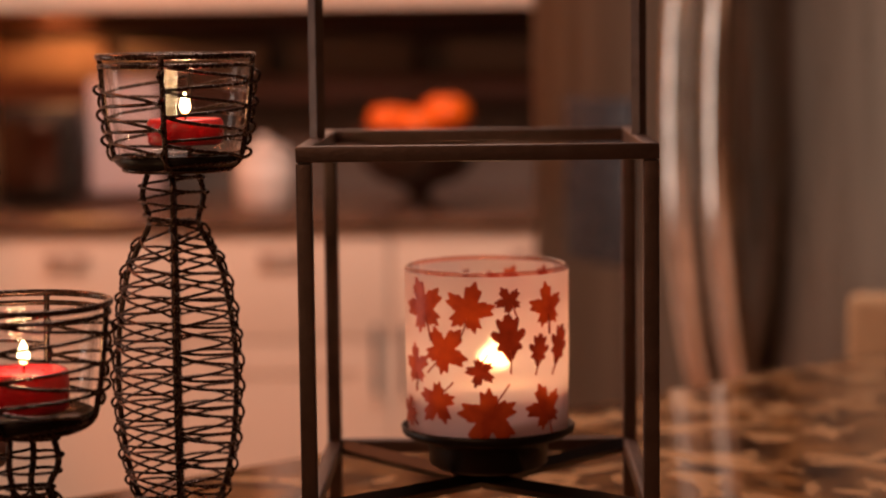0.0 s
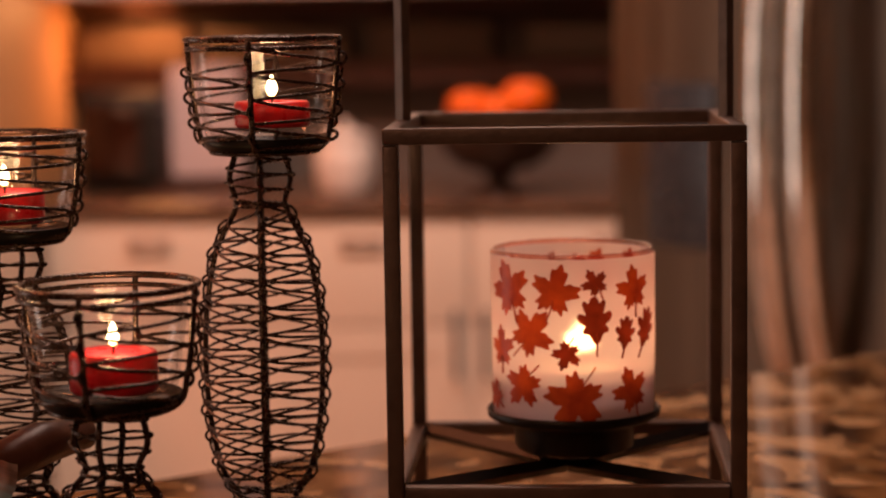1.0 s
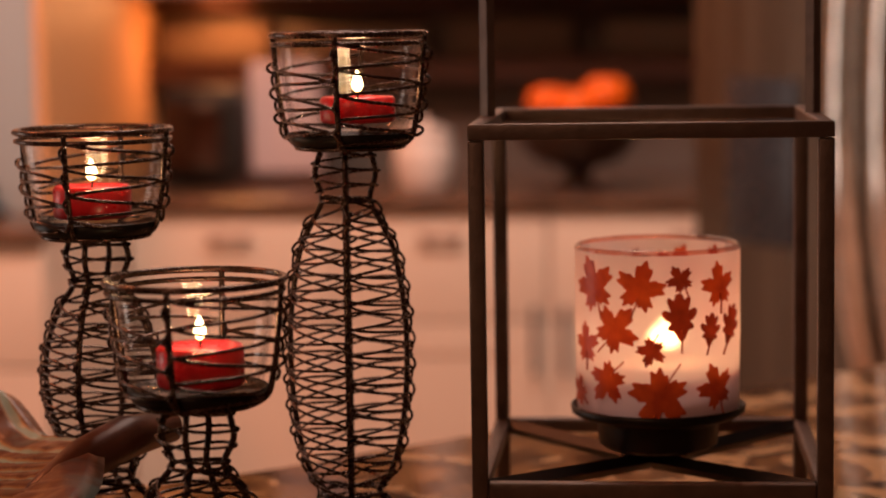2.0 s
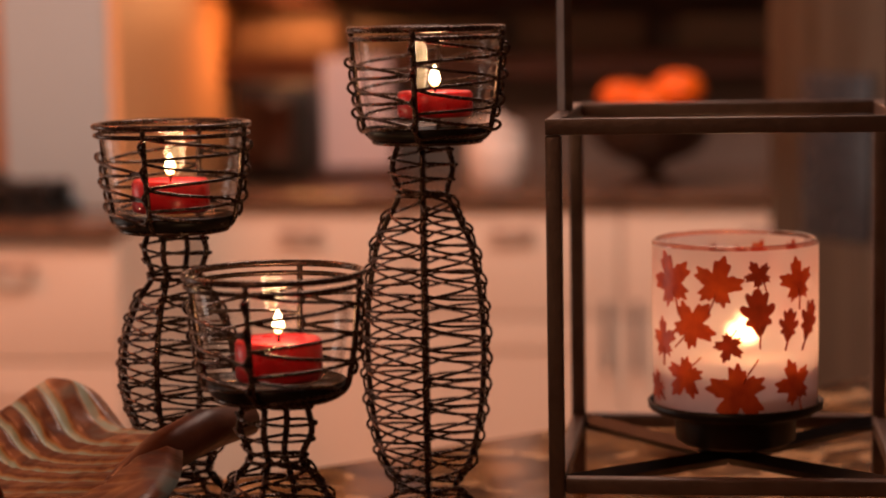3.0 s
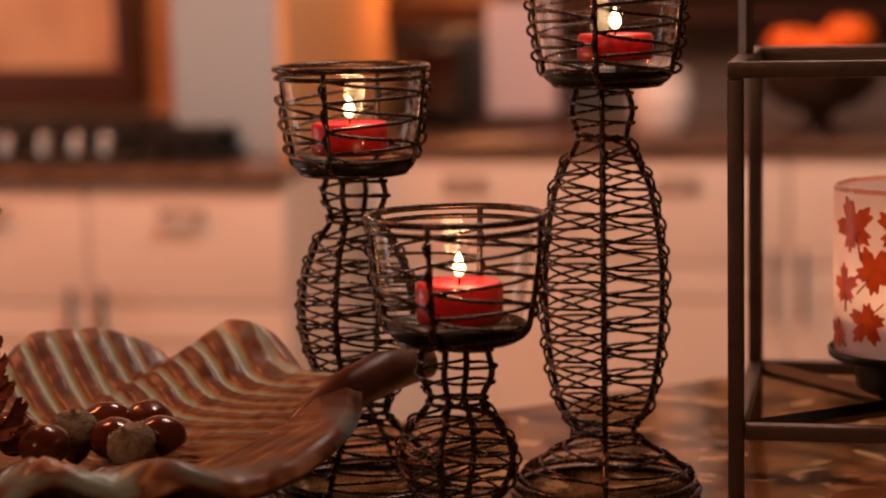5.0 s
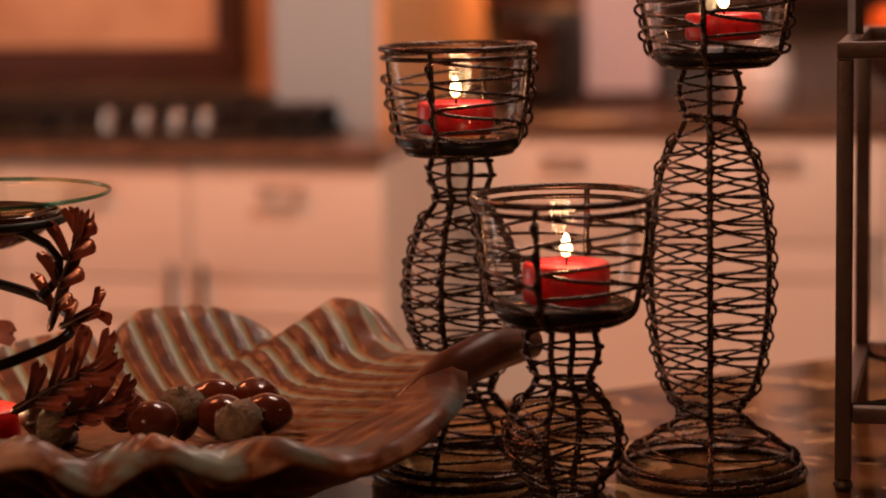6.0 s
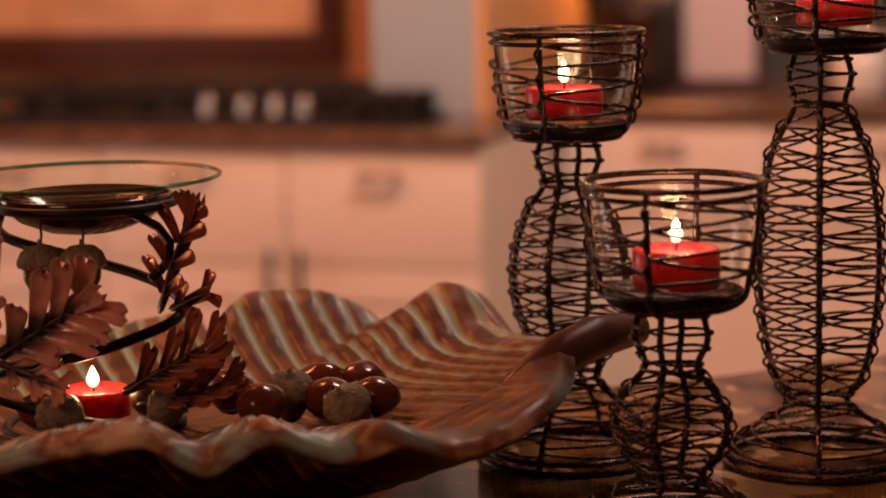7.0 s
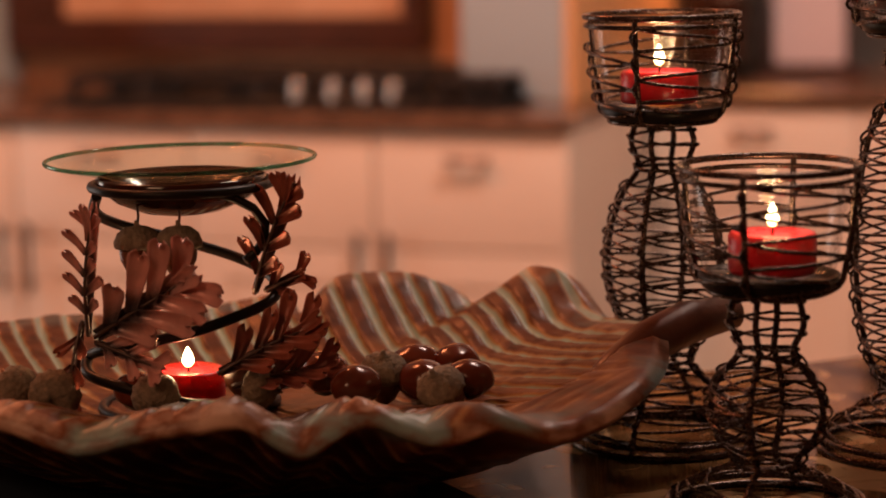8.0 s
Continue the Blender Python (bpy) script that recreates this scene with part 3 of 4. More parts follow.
def stool(at):
    th = empty("bar_stool", at, "beige upholstered stool behind the island", "stool", turn=-20)
    link("backrest", *box((0.0, -0.02, 0.66), (0.20, 0.02, 0.93), 0.012, 3), STONEWHITE, th)
    link("seat", *box((0.0, -0.22, 0.60), (0.20, 0.02, 0.655), 0.012, 3), STONEWHITE, th)
    for x in (0.01, 0.16):
        for y in (-0.20, -0.02):
            link("leg", *box((x, y, 0.0), (x + 0.03, y + 0.03, 0.60), 0.003), DARKWOOD, th)


stool((0.385, 1.06, 0.0))


# ---- lantern with the leaf jar ----
def lantern():
    th = empty("metal_lantern", (0, 0, COUNTER), "open cube lantern of brown square iron bars", "lantern")
    t, o = 0.0042, 0.090
    zt, zb = 1.154 - COUNTER, 0.965 - COUNTER
    for x in (-o, o):
        for y in (-o, o):
            link("post", *box((x - t, y - t, 0.006), (x + t, y + t, zt - 2 * t - 0.0004), 0.0012), IRON, th)
            link("foot", *moved(lathe([(0, 0.0062), (0.004, 0.0058), (0.0055, 0.003), (0.004, 0), (0, 0)], 12), pose(x, y, 0)), IRON, th)
    for z in (zt - t, zb - t):
        e = o + t if z > 0.1 else o - t - 0.0002
        for s in (-1, 1):
            link("rail", *box((-e, s * o - t, z - t), (e, s * o + t, z + t), 0.0012), IRON, th)
            link("rail", *box((s * o - t, -o + t + 0.0002, z - t), (s * o + t, o - t - 0.0002, z + t), 0.0012), IRON, th)
    # carrying handle
    r, top = 0.0037, 0.50
    pts = [(-o, 0, zt - 0.0005), (-o, 0, top - 0.05), (-o + 0.015, 0, top - 0.015), (-o + 0.05, 0, top), (o - 0.05, 0, top), (o - 0.015, 0, top - 0.015), (o, 0, top - 0.05), (o, 0, zt - 0.0005)]
    link("handle", *tube(pts, r * 1.15, 4), IRON, th, "", False)
    # cross bars and the pan for the jar
    for sx in (-1, 1):
        for sy in (-1, 1):
            a, b = Vector((sx * (o - t), sy * (o - t), zb - t)), Vector((sx * 0.001, sy * 0.001, zb - t - 0.003))
            link("brace", *tube([a, b], 0.0048, 4), PAN, th, "", False)
    c = 0.004
    link("pan", *moved(lathe([(0, 0.9665), (0.030, 0.9665), (0.0335, 0.969), (0.0340, 0.980), (0.0360, 0.9830), (0.045, 0.9848), (0.0485, 0.9868), (0.0492, 0.9905), (0.0480, 0.9912), (0.0470, 0.9880), (0.044, 0.9866), (0, 0.9866)], 64), pose(c, 0, -COUNTER)), PAN, th, "black round candle pan")


lantern()


# half an oak leaf: degrees from the tip, reach
OAK = [(0, 1.0), (9, 0.97), (17, 0.78), (25, 0.98), (33, 0.96), (44, 0.50), (54, 0.80), (64, 0.86), (74, 0.74), (88, 0.40), (100, 0.56), (112, 0.60), (128, 0.42), (150, 0.46), (168, 0.58), (180, 0.66)]


def maple(kind, size):
    """Outline of a maple or oak leaf round (0, 0), stem downwards."""
    pts, n = [], 90
    for k in range(n):
        a = 2 * math.pi * k / n
        if kind == 0:
            lob = abs(math.cos(2.5 * (a - math.pi / 2))) ** 0.9
            r = 0.42 + 0.58 * lob * (0.78 + 0.22 * math.cos(a - math.pi / 2)) + 0.10 * math.sin(17 * a) * lob
        else:
            d = abs(math.degrees(math.atan2(math.cos(a), math.sin(a))))
            r = float(np.interp(d, *zip(*OAK)))
        pts.append((size * r * math.cos(a) * (0.80 if kind else 1), size * r * math.sin(a)))
    return pts


def leaf_jar():
    R, z0, h, c = 0.0462, 0.9868, 0.0952, 0.004
    th = empty("candle_jar", (c, 0, z0), "frosted glass jar printed with orange maple leaves", "candle jar")
    w = 0.003
    link("frosted_wall", *lathe([(0, 0), (R - 0.004, 0), (R - 0.001, 0.0015), (R - 0.0006, 0.006), (R, h * 0.5), (R, h - 0.0026)], 80), FROST, th, "pinkish frosted glass")
    ln = link("glass_lining", *lathe([(R - w, h - 0.0026), (R - w, 0.010), (R - w - 0.003, 0.006), (0, 0.006)], 80), CLEAR, th)
    lp = link("glass_lip", *lathe([(R, h - 0.0025), (R, h - 0.0018), (R - 0.0006, h - 0.0008), (R - w * 0.5, h), (R - w, h - 0.001), (R - w, h - 0.0025)], 80), LIP, th, "clear pink-tinged rounded lip")
    ln.visible_shadow = lp.visible_shadow = False
    spots = [(-111, 20, 15, 0, 20), (-32, 20, 13.5, 0, -15), (39, 15, 7.5, 0, 30), (106, 20, 12, 0, 8), (-76, 43, 13.5, 0, -40), (-125, 53, 11, 0, 5), (39, 38, 13.5, 1, 4),
             (-11, 53, 8, 0, 160), (90, 45, 9.5, 1, -8), (125, 44, 12, 1, -22), (-87, 71, 12, 0, 140), (5, 78, 16.5, 0, 150), (102, 76, 12.5, 0, 20), (-137, 80, 9, 0, 60)]
    allspots = [(math.asin(max(-0.97, min(0.97, x / 148))), d, s, k, r) for x, d, s, k, r in spots]
    allspots += [(a + math.pi, d, s, k, r + 40) for a, d, s, k, r in allspots]
    for num, (a, d, s, k, r) in enumerate(allspots):
        Rl = R + 0.0005 if num < len(spots) else R - 0.0010
        out = maple(k, s * (1.14 if k == 0 else 1.2) / 1000)
        zc, ca, sa = h - d / 1000 - 0.001, math.cos(math.radians(r)), math.sin(math.radians(r))
        verts, faces = [], []
        rows = 5
        for j in range(rows + 1):
            f = j / rows
            for x, y in out:
                u, v = f * (x * ca - y * sa), f * (x * sa + y * ca)
                q = a + u / R
                zz = min(max(zc + v, 0.004), h - 0.004)
                verts.append((Rl * math.sin(q), -Rl * math.cos(q), zz))
        n = len(out)
        for j in range(rows):
            for i in range(n):
                i2 = (i + 1) % n
                faces.append([j * n + i, j * n + i2, (j + 1) * n + i2, (j + 1) * n + i])
        link("printed_leaf", verts, faces, PRINT_DARK if (k == 1 or s < 9) else PRINT, th, "translucent orange-red leaf print")
        # stalk of the leaf
        pts = []
        for i in range(6):
            f = 0.3 + i * 0.19
            x, y = 0.0004 * math.sin(i), -s / 1000 * f
            u, v = x * ca - y * sa, x * sa + y * ca
            q = a + u / R
            pts.append((Rl * math.sin(q), -Rl * math.cos(q), min(max(zc + v, 0.004), h - 0.003)))
        link("printed_stalk", *tube(pts, 0.0005, 5), PRINT, th)


leaf_jar()


def flame_mesh(at, h=0.012, r=0.0032, parent=None):
    pr = [(0, 0), (r * 0.55, h * 0.08), (r * 0.95, h * 0.25), (r, h * 0.38), (r * 0.8, h * 0.58), (r * 0.45, h * 0.8), (r * 0.15, h * 0.95), (0, h)]
    ob = link("flame", *moved(lathe(pr, 16), pose(*at)), FLAME, parent, "bright candle flame")
    ob.visible_shadow = False
    return ob


def candle(name, at, r, h, mat, label, fh=0.012, fr=0.0032, power=0.06, wick=0.003):
    th = empty(name, at, label, "candle", "candles")
    link("wax", *lathe([(0, 0), (r * 0.95, 0), (r, 0.0015), (r, h - 0.0015), (r * 0.94, h), (r * 0.6, h - 0.0012), (0, h - 0.0015)], 48), mat, th)
    link("wick", *tube([(0, 0, h - 0.0015), (0.0003, 0, h + wick), (0.001, 0, h + wick + 0.002)], 0.0007, 6), WICK, th)
    flame_mesh((0, 0, h + wick), fh, fr, th)
    flame_lamp((at[0], at[1], at[2] + h + wick + 0.006), power)


candle("jar_candle", (0.0075, 0.002, 0.9936), 0.036, 0.022, WAX_PALE, "pale wax candle burning in the frosted jar", 0.018, 0.0040, 0.075, 0.008)


# ---- three wire candle holders ----
def wrap(profile, z_hi, z_lo, pitch, spines, offset, phase, rise, loop, seed):
    """Wire wound round the spines: a loop about each, and a slanting run to the next."""
    rg = random.Random(seed)
    zs, rs = profile
    order = np.argsort(zs)
    zs, rs = zs[order], rs[order]
    rad = lambda z: float(np.interp(z, zs, rs))
    turns = (z_hi - z_lo) / pitch
    count = int(turns * spines)
    pts = []
    step = 2 * math.pi / spines
    for i in range(count):
        zc = z_hi - (i + phase) / spines * pitch
        if zc < z_lo:
            break
        a = offset + i * step
        amp = pitch * rise * (0.8 + 0.4 * rg.random())
        za, zb = zc - amp / 2, zc + amp / 2
        # loop about the spine
        for u in (0.0, 0.12, 0.28, 0.5, 0.72, 0.88, 1.0):
            z = za + (zb - za) * u
            r = rad(z) + 0.0016 + loop * math.sin(math.pi * u) ** 0.7
            b = a + (u - 0.5) * 0.0035 / max(rad(z), 0.01)
            pts.append((r * math.cos(b), r * math.sin(b), z))
        # run to the next spine, nearly straight in plan
        zn = z_hi - (i + 1 + phase) / spines * pitch - amp / 2
        r1, r2 = rad(zb) + 0.0018, rad(zn) + 0.0018
        bow = 0.22 + 0.2 * rg.random()
        for u in (0.15, 0.32, 0.5, 0.68, 0.85):
            b = a + u * step
            r = r1 + (r2 - r1) * u
            chord = r * math.cos(step / 2) / math.cos((u - 0.5) * step)
            r = chord + (r - chord) * (0.62 + bow * 0.6)
            z = zb + (zn - zb) * (u + 0.06 * math.sin(2 * math.pi * u))
            pts.append((r * math.cos(b), r * math.sin(b), z))
    return pts


def wire_holder(at, keys, cup_top, cup_low, base_r, turn, label, candle_at, wax_r, wax_z, wax_h, seed, belly_pitch, rt, shift, twist=0.0):
    """Candle holder of bent wire: cup basket, neck, belly and foot on four spines."""
    th = empty("wire_candle_holder", at, label, "candle holder", "wire candle holders")
    spines = 4
    off, body_off = math.radians(turn), math.radians(turn + twist)
    h = cup_top
    zs, rs = smooth_profile(keys, 90)
    for k in range(spines):
        a = body_off + 2 * math.pi * k / spines
        pts = [(r * math.cos(a), r * math.sin(a), z) for z, r in zip(zs, rs)]
        link("spine", *tube(pts, 0.0016, 8), WIRE, th)
    def cup_part(name, verts, faces, mat, parent, label=""):
        return link(name, [Vector(v) + Vector((shift, 0, 0)) for v in verts], faces, mat, parent, label)

    # cup basket
    cz, cr = smooth_profile([(h, rt), (h - 0.02, rt - 0.0018), (cup_low + 0.014, rt - 0.0052), (cup_low + 0.004, rt - 0.0080), (cup_low, rt - 0.0130), (cup_low - 0.0006, 0.013)], 40)
    for k in range(spines):
        a = off + 2 * math.pi * k / spines
        cup_part("cup_spine", *tube([(r * math.cos(a), r * math.sin(a), z) for z, r in zip(cz, cr)], 0.0015, 8), WIRE, th)
    cup_part("rim", *ring(rt, h, 0.0017), WIRE, th)
    cup_part("rim", *ring(rt - 0.0004, h - 0.0048, 0.0013), WIRE, th)
    cup_part("tray", *lathe([(0, cup_low), (0.027, cup_low), (0.0315, cup_low + 0.0014), (0.0335, cup_low + 0.0070), (0.0327, cup_low + 0.0073), (0.0310, cup_low + 0.0028), (0, cup_low + 0.0026)], 48), PAN, th, "black iron tray under the glass")
    cup_part("cup_ring", *ring(0.0285, cup_low - 0.0006, 0.0013), WIRE, th)
    cup = (cz[:34], cr[:34])
    for j, (ph, rise, lp) in enumerate([(0.2, 0.45, 0.0032), (0.65, -0.55, 0.0014)]):
        cup_part("cup_wire", *tube(wrap(cup, h - 0.007, cup_low + 0.004, 0.0135, spines, off, ph + j * 1.3, rise, lp, seed + j), 0.00094, 6), WIRE, th)
    # neck, belly and foot
    zmin_neck = keys[2][0]
    body = (zs, rs)
    link("neck_wire", *tube(wrap(body, cup_low - 0.003, zmin_neck, 0.0078, spines, body_off, 0.3, 0.12, 0.0010, seed + 7), 0.00084, 6), WIRE, th)
    zpinch = keys[-4][0]
    for j, (ph, rise, lp) in enumerate([(0.1, 0.52, 0.0028), (0.75, -0.60, 0.0014), (1.42, 0.20, 0.0010)]):
        link("belly_wire", *tube(wrap(body, zmin_neck, zpinch, belly_pitch, spines, body_off, ph * 2, rise, lp, seed + 10 + j), 0.00080, 6), WIRE, th)
    for j, (ph, rise, lp) in enumerate([(0.1, 0.4, 0.0018), (0.6, -0.4, 0.0010)]):
        link("foot_wire", *tube(wrap(body, zpinch - 0.001, 0.004, 0.0085, spines, body_off, ph * 2, rise, lp, seed + 20 + j), 0.00084, 6), WIRE, th)
    link("neck_ring", *ring(keys[2][1] + 0.001, zmin_neck, 0.0011), WIRE, th)
    link("waist_ring", *ring(keys[-4][1] + 0.001, zpinch, 0.0012), WIRE, th)
    link("foot_ring", *ring(base_r, 0.0018, 0.0018), WIRE, th)
    link("foot_ring", *ring(base_r - 0.002, 0.0065, 0.0016), WIRE, th)
    # clear glass cup standing on the tray
    g = empty("glass_cup", (at[0] + shift, at[1], at[2] + cup_low + 0.0030), "clear glass votive cup inside the wire basket", "glass cup", "glass cups")
    gh = h - cup_low - 0.008
    ob = link("glass", *lathe([(0, 0), (0.028, 0), (0.0304, 0.002), (0.0325, 0.012), (0.0380, gh - 0.001), (0.0375, gh), (0.0365, gh - 0.001), (0.0312, 0.012), (0.0290, 0.0065), (0.026, 0.005), (0, 0.0048)], 64), CLEAR, g)
    ob.visible_shadow = False
    candle("tealight", (at[0] + candle_at[0], at[1] + candle_at[1], at[2] + cup_low + 0.0082 + wax_z), wax_r, wax_h, WAX, "small red candle burning in the glass cup", 0.0118, 0.0030, 0.085, 0.0022)


TALL = [(0.221, 0.0125), (0.208, 0.0162), (0.193, 0.0130), (0.180, 0.0190), (0.168, 0.0245), (0.156, 0.0272), (0.132, 0.0306), (0.1055, 0.0313), (0.079, 0.0296), (0.061, 0.0266), (0.047, 0.0225),
        (0.034, 0.0150), (0.022, 0.0300), (0.012, 0.0440), (0.002, 0.0505)]
MEDIUM = [(0.1745, 0.0150), (0.166, 0.0178), (0.1505, 0.0138), (0.1384, 0.0215), (0.120, 0.0290), (0.1033, 0.0318), (0.0835, 0.0302), (0.065, 0.0235), (0.0455, 0.0150), (0.030, 0.0300), (0.014, 0.0450), (0.002, 0.0505)]
SHORT = [(0.1070, 0.0155), (0.0937, 0.0180), (0.079, 0.0130), (0.0696, 0.0200), (0.058, 0.0268), (0.050, 0.0275), (0.040, 0.0240), (0.0254, 0.0150), (0.018, 0.0280), (0.010, 0.0430), (0.002, 0.0490)]
wire_holder((-0.1622, -0.066, COUNTER), TALL, 0.2813, 0.2222, 0.0505, -92, "tall dark wire candle holder shaped like a vase", (0.008, -0.004), 0.0200, 0.0045, 0.0135, 11, 0.0142, 0.0410, 0.0030, 9.0)
wire_holder((-0.2955, -0.080, COUNTER), MEDIUM, 0.2325, 0.1770, 0.0505, -97, "medium-high dark wire candle holder with a round belly", (-0.0015, 0.0), 0.0208, 0.0010, 0.0170, 31, 0.0128, 0.0412, 0.0)
wire_holder((-0.2155, -0.210, COUNTER), SHORT, 0.1683, 0.1102, 0.0490, -96, "short dark wire candle holder with a wide cup", (0.0030, -0.002), 0.0208, 0.0, 0.0190, 51, 0.0118, 0.0424, 0.0010)


# ---- leaf-shaped dish ----
DISH = Vector((-0.505, -0.195, COUNTER))
AX, AY = Vector((0.946, 0.324, 0)), Vector((-0.324, 0.946, 0))
# round the rim: angle, reach, height (angle 0 towards the stalk, 90 to the far side)
RIM = [(0, 0.222, 0.074), (15, 0.208, 0.067), (21, 0.210, 0.0715), (27, 0.208, 0.0865), (34, 0.201, 0.0885), (40, 0.172, 0.0625), (46, 0.175, 0.0735), (55, 0.168, 0.0805), (66, 0.154, 0.0805), (71, 0.148, 0.0775),
       (75, 0.120, 0.0545), (80, 0.147, 0.0695), (92, 0.145, 0.0645), (108, 0.132, 0.058), (130, 0.175, 0.06), (180, 0.200, 0.06), (238, 0.160, 0.073), (250, 0.154, 0.062), (263, 0.146, 0.071), (279, 0.147, 0.076),
       (288, 0.156, 0.059), (299, 0.161, 0.075), (308, 0.184, 0.061), (314, 0.198, 0.071), (320, 0.213, 0.058), (326, 0.226, 0.056), (331, 0.232, 0.060), (336, 0.232, 0.065), (341, 0.230, 0.071), (348, 0.226, 0.074), (354, 0.224, 0.074)]


def rim_at(deg):
    a = [r[0] for r in RIM] + [360]
    return [float(np.interp(deg % 360, a, [r[k] for r in RIM] + [RIM[0][k]])) for k in (1, 2)]


def leaf_dish():
    th = empty("leaf_dish", DISH, "brown ribbed leaf-shaped ceramic dish with verdigris grooves", "dish")
    N, M = 1000, 150
    deg = np.arange(N) * 360.0 / N
    kern = np.exp(-0.5 * (np.arange(-12, 13) / 4.5) ** 2)
    kern /= kern.sum()

    def soft(v):
        return np.convolve(np.concatenate([v[-12:], v, v[:12]]), kern, "valid")

    reach = soft(np.array([rim_at(d)[0] for d in deg]))
    high = soft(np.array([rim_at(d)[1] for d in deg]))
    floor_z, thick = 0.041, 0.009
    ang = np.radians(deg)[None, :]
    q = (np.arange(M + 1) / M)[:, None]
    x, y = q * reach[None, :] * np.cos(ang), q * reach[None, :] * np.sin(ang)
    lift = np.clip((q - 0.42) / 0.58, 0, 1)
    z = floor_z + (high[None, :] - floor_z) * lift**1.25
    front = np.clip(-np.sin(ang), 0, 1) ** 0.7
    z = z - front * 0.010 * (np.clip(q - 0.9, 0, 1) / 0.1) ** 2
    # the stalk runs on into the dish as a raised midrib; the near half of the leaf slopes off it
    spine_y = np.interp(x, (-0.10, 0.10, 0.147, 0.16, 0.176, 0.192, 0.207, 0.235), (-0.060, -0.085, -0.092, -0.088, -0.080, -0.067, -0.047, -0.012))
    crest = np.interp(x, (0.08, 0.10, 0.147, 0.16, 0.176, 0.192, 0.207, 0.235), (0.034, 0.043, 0.0500, 0.0540, 0.0592, 0.0650, 0.0715, 0.077))
    away = y - spine_y
    slope = np.where(away > 0, crest - 0.70 * away, crest + 0.10 * away)
    slope = np.where(x > 0.08, slope, 0.0)
    z = 0.5 * (z + slope + np.sqrt((z - slope) ** 2 + 0.000008))
    # veins leave the midrib towards the stalk and bend outwards to the rim
    veer = np.sqrt(np.abs(y + 0.085) / 0.15 + 0.045)
    phase = (x + 0.125 * veer) / 0.0146 + 0.14 * np.sin(x * 70 + y * 40)
    groove = np.clip(np.cos(2 * math.pi * phase) + 0.15, 0, 1.15) / 1.15
    groove = groove**1.7
    near = np.clip(q / 0.30 - 0.9, 0, 1)
    # the near half beside the stalk is nearly smooth
    calm = np.clip((x - 0.10) / 0.03, 0, 1) * np.clip((0.004 - away) / 0.006, 0, 1)
    near = near * (1 - 0.92 * calm)
    under = z - thick - 0.031 * np.clip((1 - q) / 0.55, 0, 1) ** 0.8
    bumps = 0.0004 * (np.sin(x * 190 + 3 * np.sin(y * 90)) * np.sin(y * 170 + 2 * np.sin(x * 70)))
    z = z - 0.0034 * groove * near * np.clip((1.0 - q) / 0.10, 0.12, 1) + bumps
    under = np.maximum(under - 0.0012 * groove * np.clip((1.0 - q) / 0.10, 0.1, 1) * near + bumps, 0.003)
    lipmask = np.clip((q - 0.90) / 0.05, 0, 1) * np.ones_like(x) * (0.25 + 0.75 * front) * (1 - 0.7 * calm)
    ribs = (groove * near).ravel().tolist()
    lips = lipmask.ravel().tolist()
    top = np.stack([x, y, z], -1).reshape(-1, 3)
    low = np.stack([x + 0.004 * q * np.cos(ang), y + 0.004 * q * np.sin(ang), under], -1).reshape(-1, 3)
    K = len(top)
    mid = (top[M * N:] + low[M * N:]) / 2
    mid[:, 0] += 0.0060 * np.cos(ang[0])
    mid[:, 1] += 0.0060 * np.sin(ang[0])
    verts = [Vector(v) for v in np.concatenate([top, low, mid]).tolist()]
    faces = []
    for j in range(M):
        for i in range(N):
            i2 = (i + 1) % N
            c = [j * N + i, j * N + i2, (j + 1) * N + i2, (j + 1) * N + i]
            faces.append(c)
            faces.append([k + K for k in c[::-1]])
    e, lip = M * N, 2 * K
    for i in range(N):
        i2 = (i + 1) % N
        faces.append([e + i, e + i2, lip + i2, lip + i])
        faces.append([lip + i, lip + i2, K + e + i2, K + e + i])
    turn = Matrix((AX, AY, Vector((0, 0, 1)))).transposed()
    me = bpy.data.meshes.new("dish")
    me.from_pydata([tuple(turn @ v) for v in verts], [], faces)
    at = me.attributes.new("rib", "FLOAT", "POINT")
    at.data.foreach_set("value", ribs + [v * 0.22 for v in ribs] + [0.1] * N)
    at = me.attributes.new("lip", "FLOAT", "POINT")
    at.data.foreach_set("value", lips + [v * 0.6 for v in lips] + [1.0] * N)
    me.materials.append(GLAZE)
    me.shade_smooth()
    new("dish_body", me).parent = th
    # stalk of the leaf
    pts = [turn @ Vector(p) for p in ((0.186, -0.068, 0.053), (0.202, -0.050, 0.061), (0.220, -0.027, 0.068), (0.244, -0.002, 0.074), (0.270, 0.018, 0.075))]
    link("stalk", *tube(pts, [0.006, 0.0090, 0.0115, 0.0115, 0.009], 16), BROWN, th, "curled brown stalk")
    for p in ((0.09, -0.07), (0.05, 0.085), (-0.13, 0.0)):
        q = turn @ Vector((p[0], p[1], 0))
        link("foot", *moved(lathe([(0, 0.016), (0.014, 0.016), (0.011, 0.006), (0.012, 0), (0, 0)], 20), pose(q.x, q.y, 0)), GLAZE, th)


leaf_dish()


def on_dish(u, v, z):
    return DISH + AX * u + AY * v + Vector((0, 0, z))


